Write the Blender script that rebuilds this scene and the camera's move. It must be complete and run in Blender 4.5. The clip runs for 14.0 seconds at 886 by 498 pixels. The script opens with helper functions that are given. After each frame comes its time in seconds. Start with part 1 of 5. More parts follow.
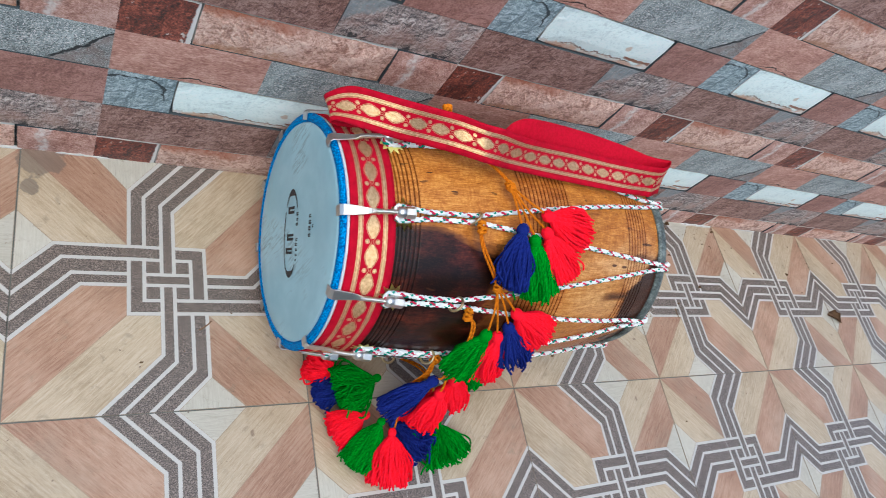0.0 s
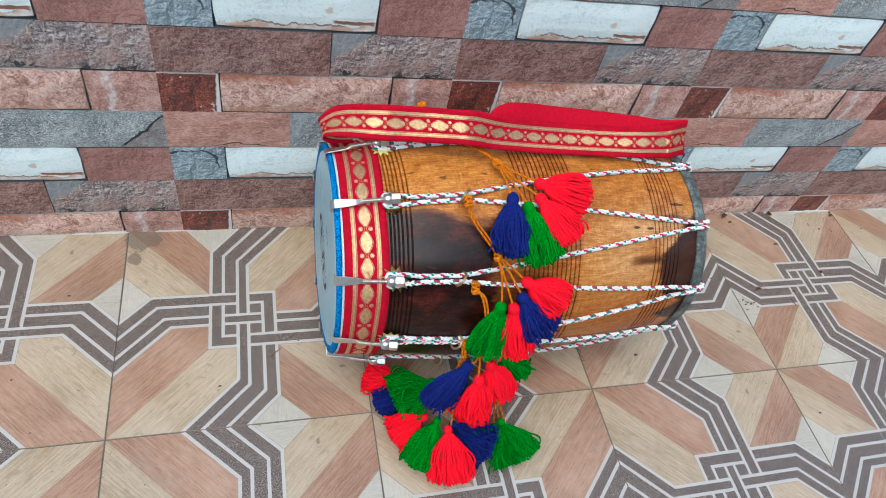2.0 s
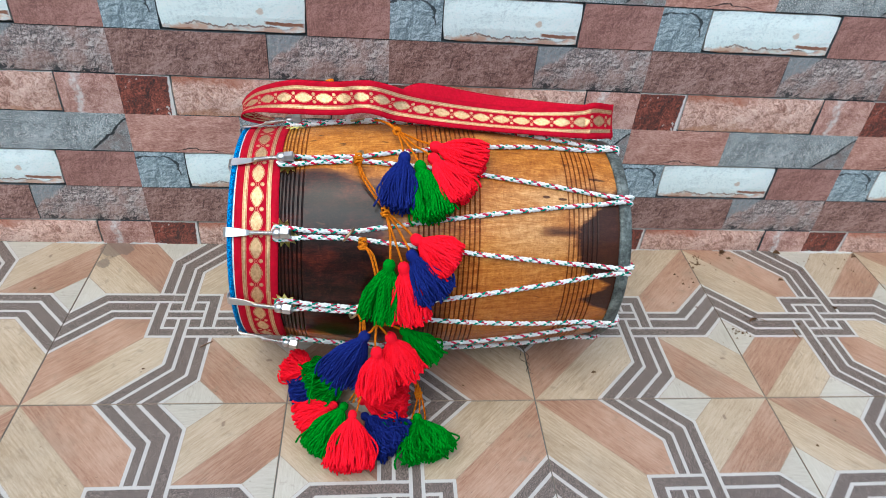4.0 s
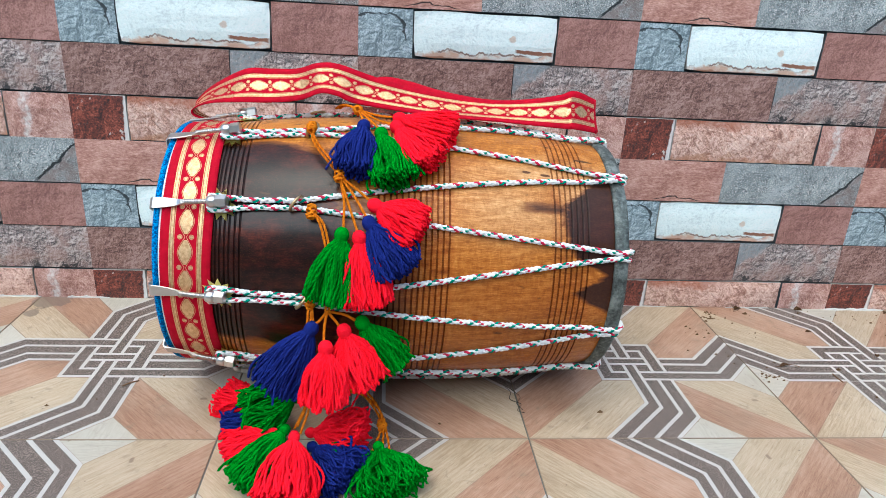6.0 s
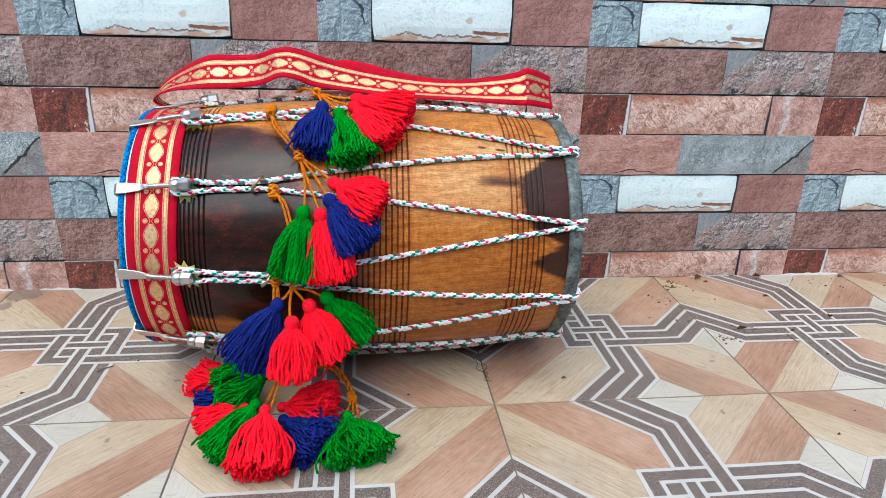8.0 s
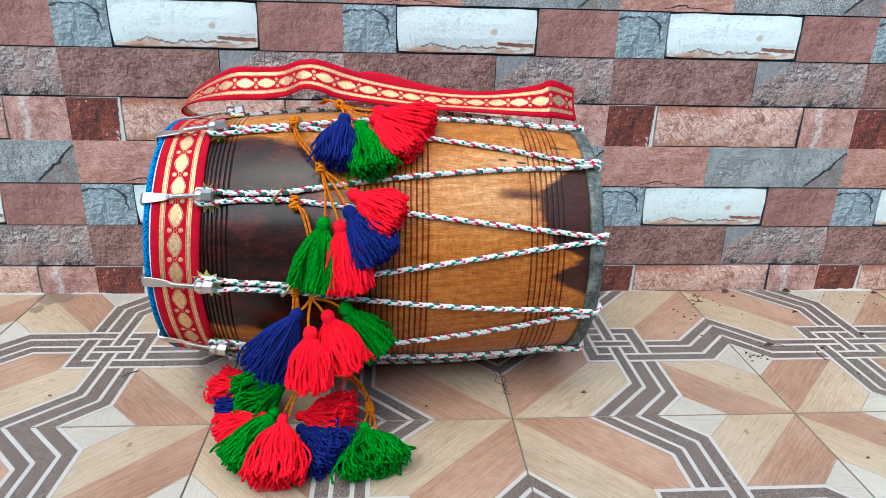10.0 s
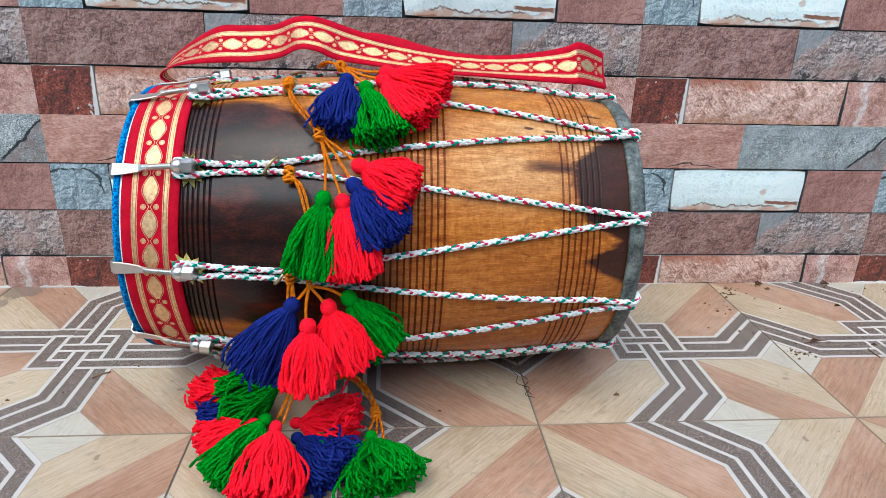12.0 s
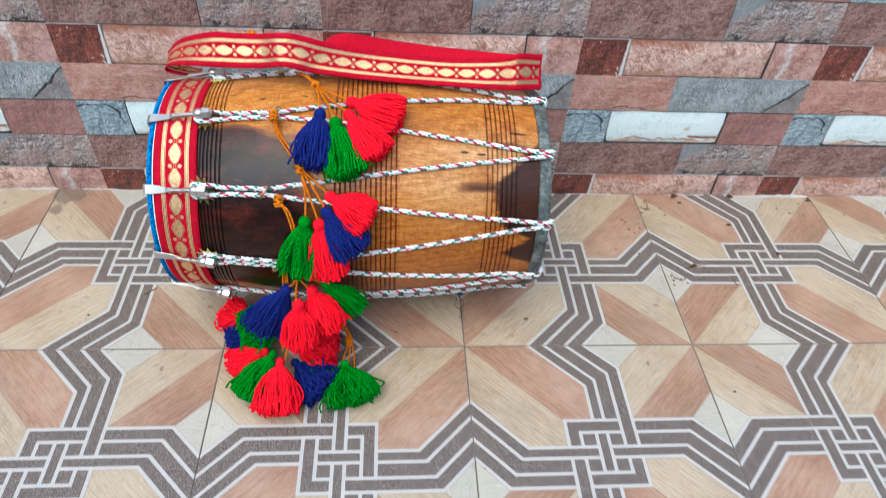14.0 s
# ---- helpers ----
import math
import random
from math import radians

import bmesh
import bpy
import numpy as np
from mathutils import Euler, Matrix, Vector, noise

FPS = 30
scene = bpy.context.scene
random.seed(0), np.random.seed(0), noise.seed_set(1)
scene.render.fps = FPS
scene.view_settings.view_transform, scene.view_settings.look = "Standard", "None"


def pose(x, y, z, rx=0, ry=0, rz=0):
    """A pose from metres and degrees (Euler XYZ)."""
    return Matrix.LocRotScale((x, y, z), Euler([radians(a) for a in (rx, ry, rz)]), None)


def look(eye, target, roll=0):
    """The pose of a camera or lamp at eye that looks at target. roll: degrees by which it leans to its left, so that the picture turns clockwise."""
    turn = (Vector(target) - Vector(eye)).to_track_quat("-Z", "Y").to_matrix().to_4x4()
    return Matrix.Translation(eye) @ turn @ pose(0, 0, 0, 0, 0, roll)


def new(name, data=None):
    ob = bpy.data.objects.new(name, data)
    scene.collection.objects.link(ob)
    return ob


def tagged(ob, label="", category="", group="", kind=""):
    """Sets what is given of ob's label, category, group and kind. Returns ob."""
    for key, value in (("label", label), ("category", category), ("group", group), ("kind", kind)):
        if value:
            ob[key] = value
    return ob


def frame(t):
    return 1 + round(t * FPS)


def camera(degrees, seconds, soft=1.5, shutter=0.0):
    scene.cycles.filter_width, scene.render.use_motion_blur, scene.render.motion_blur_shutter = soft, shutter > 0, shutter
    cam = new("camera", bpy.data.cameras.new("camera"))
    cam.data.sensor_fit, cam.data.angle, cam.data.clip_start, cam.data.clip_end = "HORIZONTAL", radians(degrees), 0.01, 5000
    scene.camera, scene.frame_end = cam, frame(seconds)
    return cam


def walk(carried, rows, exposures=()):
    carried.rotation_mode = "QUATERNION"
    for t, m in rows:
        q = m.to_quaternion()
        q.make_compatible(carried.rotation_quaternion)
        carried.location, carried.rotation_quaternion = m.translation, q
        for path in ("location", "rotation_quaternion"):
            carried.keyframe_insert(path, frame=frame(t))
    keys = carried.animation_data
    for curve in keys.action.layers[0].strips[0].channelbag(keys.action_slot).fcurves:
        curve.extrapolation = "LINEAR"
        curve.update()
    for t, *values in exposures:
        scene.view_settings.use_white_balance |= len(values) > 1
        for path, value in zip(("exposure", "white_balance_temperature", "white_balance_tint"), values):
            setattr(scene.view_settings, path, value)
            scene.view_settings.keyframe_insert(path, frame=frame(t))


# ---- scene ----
cam = camera(67.3, 14.0, soft=0.5, shutter=0.2)
PATH = [
    (0, (-0.777, -0.652, 0.981), (0.271, 0.156, -0.518), 47.9),
    (0.3, (-0.7878, -0.6554, 0.9723), (0.2018, 0.1759, -0.5534), 46.17),
    (0.5, (-0.776, -0.662, 0.986), (0.188, 0.234, -0.52), 43.1),
    (0.7, (-0.7534, -0.6791, 0.9983), (0.1144, 0.2744, -0.5307), 36.97),
    (1, (-0.689, -0.731, 1.006), (0.071, 0.282, -0.542), 30.1),
    (1.2, (-0.6446, -0.7692, 1.0184), (0.002, 0.318, -0.5308), 24.67),
    (1.5, (-0.6, -0.821, 1.027), (-0.026, 0.289, -0.534), 21.3),
    (1.8, (-0.5764, -0.8518, 1.0367), (-0.0538, 0.3264, -0.4921), 17.17),
    (2, (-0.563, -0.884, 1.016), (-0.039, 0.322, -0.491), 15.7),
    (2.3, (-0.5161, -0.9219, 1.0028), (-0.0006, 0.331, -0.4684), 13.75),
    (2.5, (-0.481, -0.94, 1.007), (-0.047, 0.347, -0.461), 10.9),
    (2.8, (-0.3866, -0.9885, 0.9992), (-0.1121, 0.3814, -0.4319), 8.76),
    (3, (-0.342, -1.026, 0.983), (-0.105, 0.334, -0.464), 8.2),
    (3.3, (-0.3207, -1.0662, 0.9588), (-0.0535, 0.327, -0.4509), 8.09),
    (3.5, (-0.31, -1.084, 0.941), (-0.053, 0.346, -0.433), 6.0),
    (3.8, (-0.2813, -1.1039, 0.9017), (-0.0383, 0.3625, -0.436), 5.75),
    (4, (-0.262, -1.105, 0.85), (-0.063, 0.469, -0.367), 5.1),
    (4.2, (-0.232, -1.125, 0.768), (-0.064, 0.524, -0.351), 4.8),
    (6.3, (-0.198, -1.125, 0.536), (-0.004, 0.741, -0.156), 3.0),
    (6.5, (-0.197, -1.125, 0.534), (0.022, 0.741, -0.151), 3.1),
    (7, (-0.169, -1.119, 0.53), (0.099, 0.738, -0.163), 3.2),
    (7.2, (-0.1644, -1.1207, 0.5316), (0.0936, 0.7364, -0.1651), 2.75),
    (7.5, (-0.159, -1.126, 0.529), (0.071, 0.733, -0.174), 2.1),
    (7.8, (-0.1634, -1.1445, 0.5352), (0.063, 0.7008, -0.2041), 1.94),
    (8, (-0.173, -1.161, 0.531), (0.06, 0.684, -0.205), 1.8),
    (8.2, (-0.178, -1.1704, 0.5406), (0.0176, 0.6835, -0.184), 1.61),
    (8.5, (-0.178, -1.174, 0.541), (-0.008, 0.694, -0.154), 1.5),
    (8.7, (-0.179, -1.171, 0.542), (-0.014, 0.689, -0.175), 2.2),
    (10.8, (-0.151, -1.15, 0.53), (-0.015, 0.709, -0.193), 1.3),
    (11, (-0.163, -1.143, 0.525), (-0.031, 0.722, -0.185), 1.6),
    (11.2, (-0.1668, -1.1265, 0.5165), (-0.067, 0.7451, -0.1811), 1.39),
    (11.5, (-0.17, -1.106, 0.498), (0.001, 0.756, -0.213), 2.7),
    (11.8, (-0.171, -1.0758, 0.4837), (0.0068, 0.7822, -0.2361), 2.76),
    (12, (-0.18, -1.06, 0.476), (-0.012, 0.799, -0.241), 1.8),
    (12.2, (-0.1819, -1.0545, 0.4704), (-0.001, 0.8094, -0.2305), 1.67),
    (12.5, (-0.178, -1.05, 0.474), (0.01, 0.805, -0.251), 1.7),
    (12.8, (-0.186, -1.0613, 0.5042), (0.0576, 0.7704, -0.2623), 2.32),
    (13, (-0.183, -1.062, 0.533), (-0.099, 0.759, -0.289), 0.1),
    (13.2, (-0.1863, -1.0692, 0.6114), (-0.0994, 0.6757, -0.3615), -0.14),
    (13.5, (-0.169, -1.095, 0.748), (-0.034, 0.542, -0.393), 2.5),
    (13.8, (-0.1433, -1.0903, 0.8429), (-0.0023, 0.4631, -0.4089), 3.65),
    (14, (-0.124, -1.095, 0.906), (0.03, 0.328, -0.49), 4.5),
]
walk(cam, [(t, look(eye, target, roll)) for t, eye, target, roll in PATH], [(0.0, 0.53, 5850.0, 0.0), (3.0, 0.58, 5850.0, 0.0), (6.5, 0.87, 5850.0, 0.0), (11.0, 0.87, 5800.0, 0.0), (14.0, 0.78, 5800.0, 0.0)])
T = 0.40            # floor tile
WALL_P = 0.4605     # printed stone tile
CL, CR = Vector((-0.465, -0.2166, 0.1964)), Vector((0.1113, -0.2141, 0.1889))


# ---- world and light ----
world = bpy.data.worlds.new("overcast_sky")
scene.world = world
world.use_nodes = True
wn = world.node_tree
sky = wn.nodes.new("ShaderNodeTexSky")
sky.sky_type, sky.sun_disc = "NISHITA", False
sky.sun_elevation, sky.sun_rotation = radians(72), radians(220)
sky.air_density, sky.dust_density, sky.ozone_density = 1.0, 4.0, 1.0
wn.links.new(sky.outputs[0], wn.nodes["Background"].inputs[0])
wn.nodes["Background"].inputs[1].default_value = 0.15
sun = new("sun", bpy.data.lights.new("sun", "SUN"))
sun.data.energy, sun.data.angle, sun.data.color = 1.0, radians(45), (1.0, 0.96, 0.90)
sun.matrix_world = look((-0.9, -2.5, 2.1), (0, 0, 0))


# ---- materials ----
class Nodes:
    """Short hand for a node material."""

    def __init__(self, name, rough=0.6, metal=0.0):
        self.mat = bpy.data.materials.new(name)
        self.mat.use_nodes = True
        self.t = self.mat.node_tree
        self.bsdf = self.t.nodes["Principled BSDF"]
        self.bsdf.inputs["Roughness"].default_value = rough
        self.bsdf.inputs["Metallic"].default_value = metal

    def node(self, kind):
        return self.t.nodes.new("ShaderNode" + kind)

    def put(self, socket, value):
        if hasattr(value, "is_output"):
            self.t.links.new(value, socket)
        elif value is not None:
            socket.default_value = (*value, 1) if isinstance(value, tuple) and len(value) == 3 and socket.type == "RGBA" else value

    def coord(self, which="Object", scale=(1, 1, 1), turn=0.0):
        c = self.node("TexCoord").outputs[which]
        m = self.node("Mapping")
        self.put(m.inputs[0], c)
        m.inputs["Scale"].default_value = scale
        m.inputs["Rotation"].default_value = (0, 0, turn)
        return m.outputs[0]

    def noise(self, v, scale, detail=4, rough=0.55, distort=0.0):
        n = self.node("TexNoise")
        self.put(n.inputs["Vector"], v)
        for key, value in (("Scale", scale), ("Detail", detail), ("Roughness", rough), ("Distortion", distort)):
            n.inputs[key].default_value = value
        return n.outputs[0]

    def voronoi(self, v, scale, feature="F1"):
        n = self.node("TexVoronoi")
        n.feature = feature
        self.put(n.inputs["Vector"], v)
        n.inputs["Scale"].default_value = scale
        return n.outputs[0]

    def math(self, op, a, b=None, c=None):
        n = self.node("Math")
        n.operation = op
        for s, value in zip(n.inputs, (a, b, c)):
            self.put(s, value)
        return n.outputs[0]

    def step(self, value, lo, hi, a=0.0, b=1.0):
        n = self.node("MapRange")
        n.interpolation_type = "SMOOTHSTEP"
        for s, x in zip(n.inputs, (value, lo, hi, a, b)):
            self.put(s, x)
        return n.outputs[0]

    def mix(self, f, a, b, how="MIX"):
        n = self.node("Mix")
        n.data_type, n.blend_type = "RGBA", how
        self.put(n.inputs[0], f)
        self.put(n.inputs[6], a)
        self.put(n.inputs[7], b)
        return n.outputs[2]

    def ramp(self, f, *stops):
        n = self.node("ValToRGB")
        self.put(n.inputs[0], f)
        e = n.color_ramp.elements
        while len(e) < len(stops):
            e.new(0.5)
        for el, (at, col) in zip(e, stops):
            el.position, el.color = at, (*col, 1)
        return n.outputs[0]

    def xyz(self, v):
        n = self.node("SeparateXYZ")
        self.put(n.inputs[0], v)
        return n.outputs

    def rand(self):
        return self.node("ObjectInfo").outputs["Random"]

    def island(self):
        return self.node("NewGeometry").outputs["Random Per Island"]

    def bump(self, h, strength, dist=0.002):
        n = self.node("Bump")
        n.inputs["Strength"].default_value, n.inputs["Distance"].default_value = strength, dist
        self.put(n.inputs["Height"], h)
        self.t.links.new(n.outputs[0], self.bsdf.inputs["Normal"])

    def done(self, color=None, rough=None, metal=None):
        self.put(self.bsdf.inputs["Base Color"], color)
        self.put(self.bsdf.inputs["Roughness"], rough)
        self.put(self.bsdf.inputs["Metallic"], metal)
        return self.mat


def plain(name, color, rough=0.5, metal=0.0, grain=300.0, vary=0.15, bump=0.1):
    m = Nodes(name, rough, metal)
    v = m.coord()
    n = m.noise(v, grain, 4)
    big = m.noise(v, grain / 15, 3)
    dark = tuple(c * (1 - vary) for c in color)
    light = tuple(min(1, c * (1 + vary)) for c in color)
    col = m.mix(m.math("MULTIPLY_ADD", n, 0.5, m.math("MULTIPLY", big, 0.5)), dark, light)
    m.bump(n, bump, 0.001)
    return m.done(col, m.math("MULTIPLY_ADD", n, 0.2, rough - 0.1))


def stone(name, tones, scale=1.0, relief=0.5, speck=0.0, rough=0.75, stretch=(1, 1, 1), hard=1.0, hatch=0.0, slant=40.0, carve=0.3, facet=42.0):
    """Printed and embossed stone: tones from dark to light; relief in units of 8 mm; hatch: slanting chisel strokes, in
    tone and bump; carve: strength of the light and shade of rock relief painted into the colour.
    """
    m = Nodes(name, rough - 0.2)
    tones = [tuple(min(0.9, g * k) for g, k in zip((1.10, 1.13, 1.15), c)) for c in tones]
    v = m.coord("Object", stretch)
    big = m.noise(v, 16 * scale, 5, 0.6, 0.4)
    mid = m.noise(v, 90 * scale, 6, 0.7, 0.3)
    fine = m.noise(v, 420 * scale, 3, 0.7)
    chips = m.noise(v, 38 * scale, 7, 0.62, 0.9)
    f = m.math("ADD", m.math("MULTIPLY", big, 0.22), m.math("MULTIPLY_ADD", mid, 0.26, m.math("MULTIPLY_ADD", fine, 0.40, m.math("MULTIPLY", chips, 0.22))))
    height = m.math("MULTIPLY_ADD", mid, 0.35, m.math("MULTIPLY_ADD", fine, 0.12, m.math("MULTIPLY", chips, 0.6)))
    # noise minus its shifted copy: relief lit from one side, painted into the tone
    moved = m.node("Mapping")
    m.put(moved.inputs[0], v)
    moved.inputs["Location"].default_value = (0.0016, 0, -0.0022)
    lit_rock = m.math("SUBTRACT", m.noise(v, facet * scale, 6, 0.68, 0.8), m.noise(moved.outputs[0], facet * scale, 6, 0.68, 0.8))
    f = m.math("MULTIPLY_ADD", lit_rock, carve, f)
    if hatch:
        turn = m.node("Mapping")
        m.put(turn.inputs[0], m.node("TexCoord").outputs["Object"])
        turn.inputs["Rotation"].default_value = (0, radians(slant), 0)
        mp = m.node("Mapping")
        m.put(mp.inputs[0], turn.outputs[0])
        mp.inputs["Scale"].default_value = (2.4, 1, 0.75)
        strokes = m.noise(mp.outputs[0], 60 * scale, 6, 0.62, 0.7)
        # stroke tone stands in for light and shade on the chisel ridges
        f = m.math("MULTIPLY_ADD", m.math("SUBTRACT", strokes, 0.5), hatch, f)
        height = m.math("MULTIPLY_ADD", strokes, 1.2, height)
    n = len(tones) - 1
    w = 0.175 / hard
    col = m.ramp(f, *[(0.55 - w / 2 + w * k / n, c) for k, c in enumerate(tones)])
    if speck:
        d = m.step(m.noise(v, 620 * scale, 2), 0.55, 0.62)
        col = m.mix(m.math("MULTIPLY", d, speck), col, (0.74, 0.74, 0.74))
        k = m.step(m.noise(v, 500 * scale, 2, 0.5, 0.3), 0.43, 0.35)
        col = m.mix(m.math("MULTIPLY", k, speck), col, (0.05, 0.05, 0.055))
    each = m.node("HueSaturation")
    m.put(each.inputs["Value"], m.math("MULTIPLY_ADD", m.rand(), 0.10, 0.95))
    m.put(each.inputs["Color"], col)
    col = each.outputs[0]
    m.bsdf.inputs["Specular IOR Level"].default_value = 0.38
    m.bump(height, 1.0, 0.0045 * relief)
    return m, col, v


def make_stones():
    s = {}
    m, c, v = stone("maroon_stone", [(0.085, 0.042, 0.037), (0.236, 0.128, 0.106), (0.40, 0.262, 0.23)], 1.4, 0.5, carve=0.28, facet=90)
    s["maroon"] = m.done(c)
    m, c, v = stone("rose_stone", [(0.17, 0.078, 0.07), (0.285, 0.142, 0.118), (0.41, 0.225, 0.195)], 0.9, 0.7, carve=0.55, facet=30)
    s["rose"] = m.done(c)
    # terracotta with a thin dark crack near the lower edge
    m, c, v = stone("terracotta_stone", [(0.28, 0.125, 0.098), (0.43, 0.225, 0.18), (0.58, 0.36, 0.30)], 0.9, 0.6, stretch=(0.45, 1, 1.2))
    x, y, z = m.xyz(m.node("TexCoord").outputs["Object"])
    arc = m.math("MULTIPLY_ADD", m.noise(v, 30, 3), 0.022, m.math("MULTIPLY_ADD", m.math("ABSOLUTE", m.math("SUBTRACT", x, 0.112)), 0.25, z))
    crack = m.math("MULTIPLY", m.step(m.math("ABSOLUTE", m.math("SUBTRACT", arc, 0.0255)), 0.0015, 0.0004), m.step(m.math("ABSOLUTE", m.math("SUBTRACT", x, 0.115)), 0.050, 0.035))
    s["terracotta"] = m.done(m.mix(crack, c, (0.035, 0.02, 0.018)))
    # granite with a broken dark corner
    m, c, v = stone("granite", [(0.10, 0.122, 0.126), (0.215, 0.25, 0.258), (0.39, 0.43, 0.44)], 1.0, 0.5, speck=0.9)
    x, y, z = m.xyz(m.node("TexCoord").outputs["Object"])
    dia = m.math("ADD", m.math("SUBTRACT", m.math("MULTIPLY", x, 0.85), z), m.math("MULTIPLY_ADD", m.noise(v, 32, 4), 0.028, -0.014))
    vein = m.math("MULTIPLY", m.step(m.math("ABSOLUTE", m.math("SUBTRACT", dia, 0.160)), 0.0034, 0.0012), m.step(x, 0.19, 0.2))
    c = m.mix(m.math("MULTIPLY", m.step(dia, 0.160, 0.164), m.step(m.noise(v, 60, 4), 0.35, 0.6, 0.25, 0.7)), c, (0.2, 0.14, 0.125))
    s["granite"] = m.done(m.mix(vein, c, (0.018, 0.024, 0.028)))
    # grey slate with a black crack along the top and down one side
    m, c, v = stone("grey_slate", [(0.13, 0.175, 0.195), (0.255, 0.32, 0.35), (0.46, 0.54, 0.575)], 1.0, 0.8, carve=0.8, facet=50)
    x, y, z = m.xyz(m.node("TexCoord").outputs["Object"])
    wob = m.math("MULTIPLY_ADD", m.noise(v, 42, 4, 0.6), 0.028, -0.014)
    qx = m.math("DIVIDE", m.math("ADD", m.math("SUBTRACT", x, 0.030), wob), 0.046)
    qz = m.math("DIVIDE", m.math("SUBTRACT", m.math("SUBTRACT", z, 0.018), wob), 0.047)
    qx, qz = m.math("MULTIPLY", qx, qx), m.math("MULTIPLY", qz, qz)
    q = m.math("ADD", m.math("MULTIPLY", qx, qx), m.math("MULTIPLY", qz, qz))
    wide = m.math("MULTIPLY_ADD", m.noise(v, 50, 3), 0.6, -0.16)
    cr = m.step(m.math("SUBTRACT", m.math("ABSOLUTE", m.math("SUBTRACT", q, 1.0)), wide), 0.08, -0.06)
    cr = m.math("MULTIPLY", cr, m.step(z, 0.02, 0.035))
    s["slate"] = m.done(m.mix(m.math("MULTIPLY", cr, 0.92), c, (0.018, 0.026, 0.032)))
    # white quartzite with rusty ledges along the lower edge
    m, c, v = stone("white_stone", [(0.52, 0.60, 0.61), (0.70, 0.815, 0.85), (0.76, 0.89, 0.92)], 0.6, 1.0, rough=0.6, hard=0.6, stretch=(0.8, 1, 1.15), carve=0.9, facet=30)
    x, y, z = m.xyz(m.node("TexCoord").outputs["Object"])
    along = m.coord("Object", (1, 1, 0.25))
    ledge = m.math("SUBTRACT", m.math("MULTIPLY_ADD", m.noise(along, 26, 5, 0.6), 0.040, -0.008), z)
    warm = m.math("MULTIPLY", m.step(ledge, -0.001, 0.003), m.step(m.noise(v, 60, 5), 0.35, 0.6, 0.25, 0.85))
    c = m.mix(warm, c, (0.60, 0.36, 0.24))
    line = m.math("MULTIPLY", m.step(m.math("ABSOLUTE", ledge), 0.0022, 0.0006), m.step(m.noise(v, 24, 3), 0.42, 0.55))
    c = m.mix(m.math("MULTIPLY", line, 0.85), c, (0.17, 0.065, 0.032))
    base = m.math("SUBTRACT", m.math("MULTIPLY_ADD", m.noise(v, 45, 4), 0.010, -0.001), z)
    c = m.mix(m.math("MULTIPLY", m.step(base, -0.001, 0.001), 0.8), c, (0.32, 0.13, 0.07))
    gash = m.math("ADD", z, m.math("MULTIPLY_ADD", m.noise(v, 70, 4, 0.65), 0.007, m.math("MULTIPLY", m.math("SUBTRACT", x, 0.2), 0.05)))
    span = m.math("MULTIPLY", m.step(m.math("MULTIPLY_ADD", m.noise(v, 60, 3), 0.01, x), 0.172, 0.178), m.step(x, 0.236, 0.228))
    gash = m.math("MULTIPLY", m.math("MULTIPLY", m.step(gash, 0.0165, 0.0190), m.step(gash, 0.0245, 0.0235)), span)
    c = m.mix(m.math("MULTIPLY", gash, 0.95), c, (0.26, 0.095, 0.045))
    spot = m.node("VectorMath")
    spot.operation = "DISTANCE"
    m.put(spot.inputs[0], m.node("TexCoord").outputs["Object"])
    spot.inputs[1].default_value = (0.163, 0, 0.037)
    sp = m.step(m.math("MULTIPLY_ADD", m.noise(v, 80, 4), 0.012, spot.outputs["Value"]), 0.0125, 0.0095, 0, 0.6)
    s["white"] = m.done(m.mix(sp, c, (0.48, 0.30, 0.19)))
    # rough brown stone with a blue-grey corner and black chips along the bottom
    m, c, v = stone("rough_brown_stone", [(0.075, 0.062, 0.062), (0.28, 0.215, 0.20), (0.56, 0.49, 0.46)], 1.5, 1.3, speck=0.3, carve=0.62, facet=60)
    x, y, z = m.xyz(m.node("TexCoord").outputs["Object"])
    pinkish = m.step(m.noise(v, 22, 4), 0.45, 0.62, 0, 0.45)
    c = m.mix(pinkish, c, (0.40, 0.225, 0.185))
    corner = m.step(m.math("MULTIPLY_ADD", m.noise(v, 30, 5), 0.05, m.math("SUBTRACT", m.math("MULTIPLY", x, 0.8), z)), 0.0, -0.010)
    c = m.mix(m.math("MULTIPLY", corner, m.step(m.noise(v, 220, 4), 0.3, 0.6, 0.45, 0.9)), c, (0.24, 0.28, 0.30))
    chip = m.math("MULTIPLY", m.step(m.noise(v, 75, 4, 0.6, 0.6), 0.565, 0.60), m.step(m.math("MULTIPLY_ADD", m.noise(v, 18, 3), 0.05, z), 0.05, 0.032))
    s["rough"] = m.done(m.mix(m.math("MULTIPLY", chip, 0.9), c, (0.025, 0.03, 0.034)))
    # pale peach stone with slanting chisel marks and a reddish top
    m, c, v = stone("cream_rough_stone", [(0.34, 0.17, 0.125), (0.64, 0.39, 0.31), (0.82, 0.60, 0.51)], 0.9, 1.5, hard=0.78, hatch=0.36, carve=0.7, facet=50)
    x, y, z = m.xyz(m.node("TexCoord").outputs["Object"])
    top = m.math("MULTIPLY", m.step(m.math("MULTIPLY_ADD", m.noise(v, 30, 4), 0.06, z), 0.082, 0.100), m.step(x, 0.16, 0.10))
    c = m.mix(m.math("MULTIPLY", top, 0.75), c, (0.42, 0.12, 0.055))
    low = m.step(m.math("MULTIPLY_ADD", m.noise(v, 30, 4), -0.05, z), -0.012, -0.022, 0, 0.55)
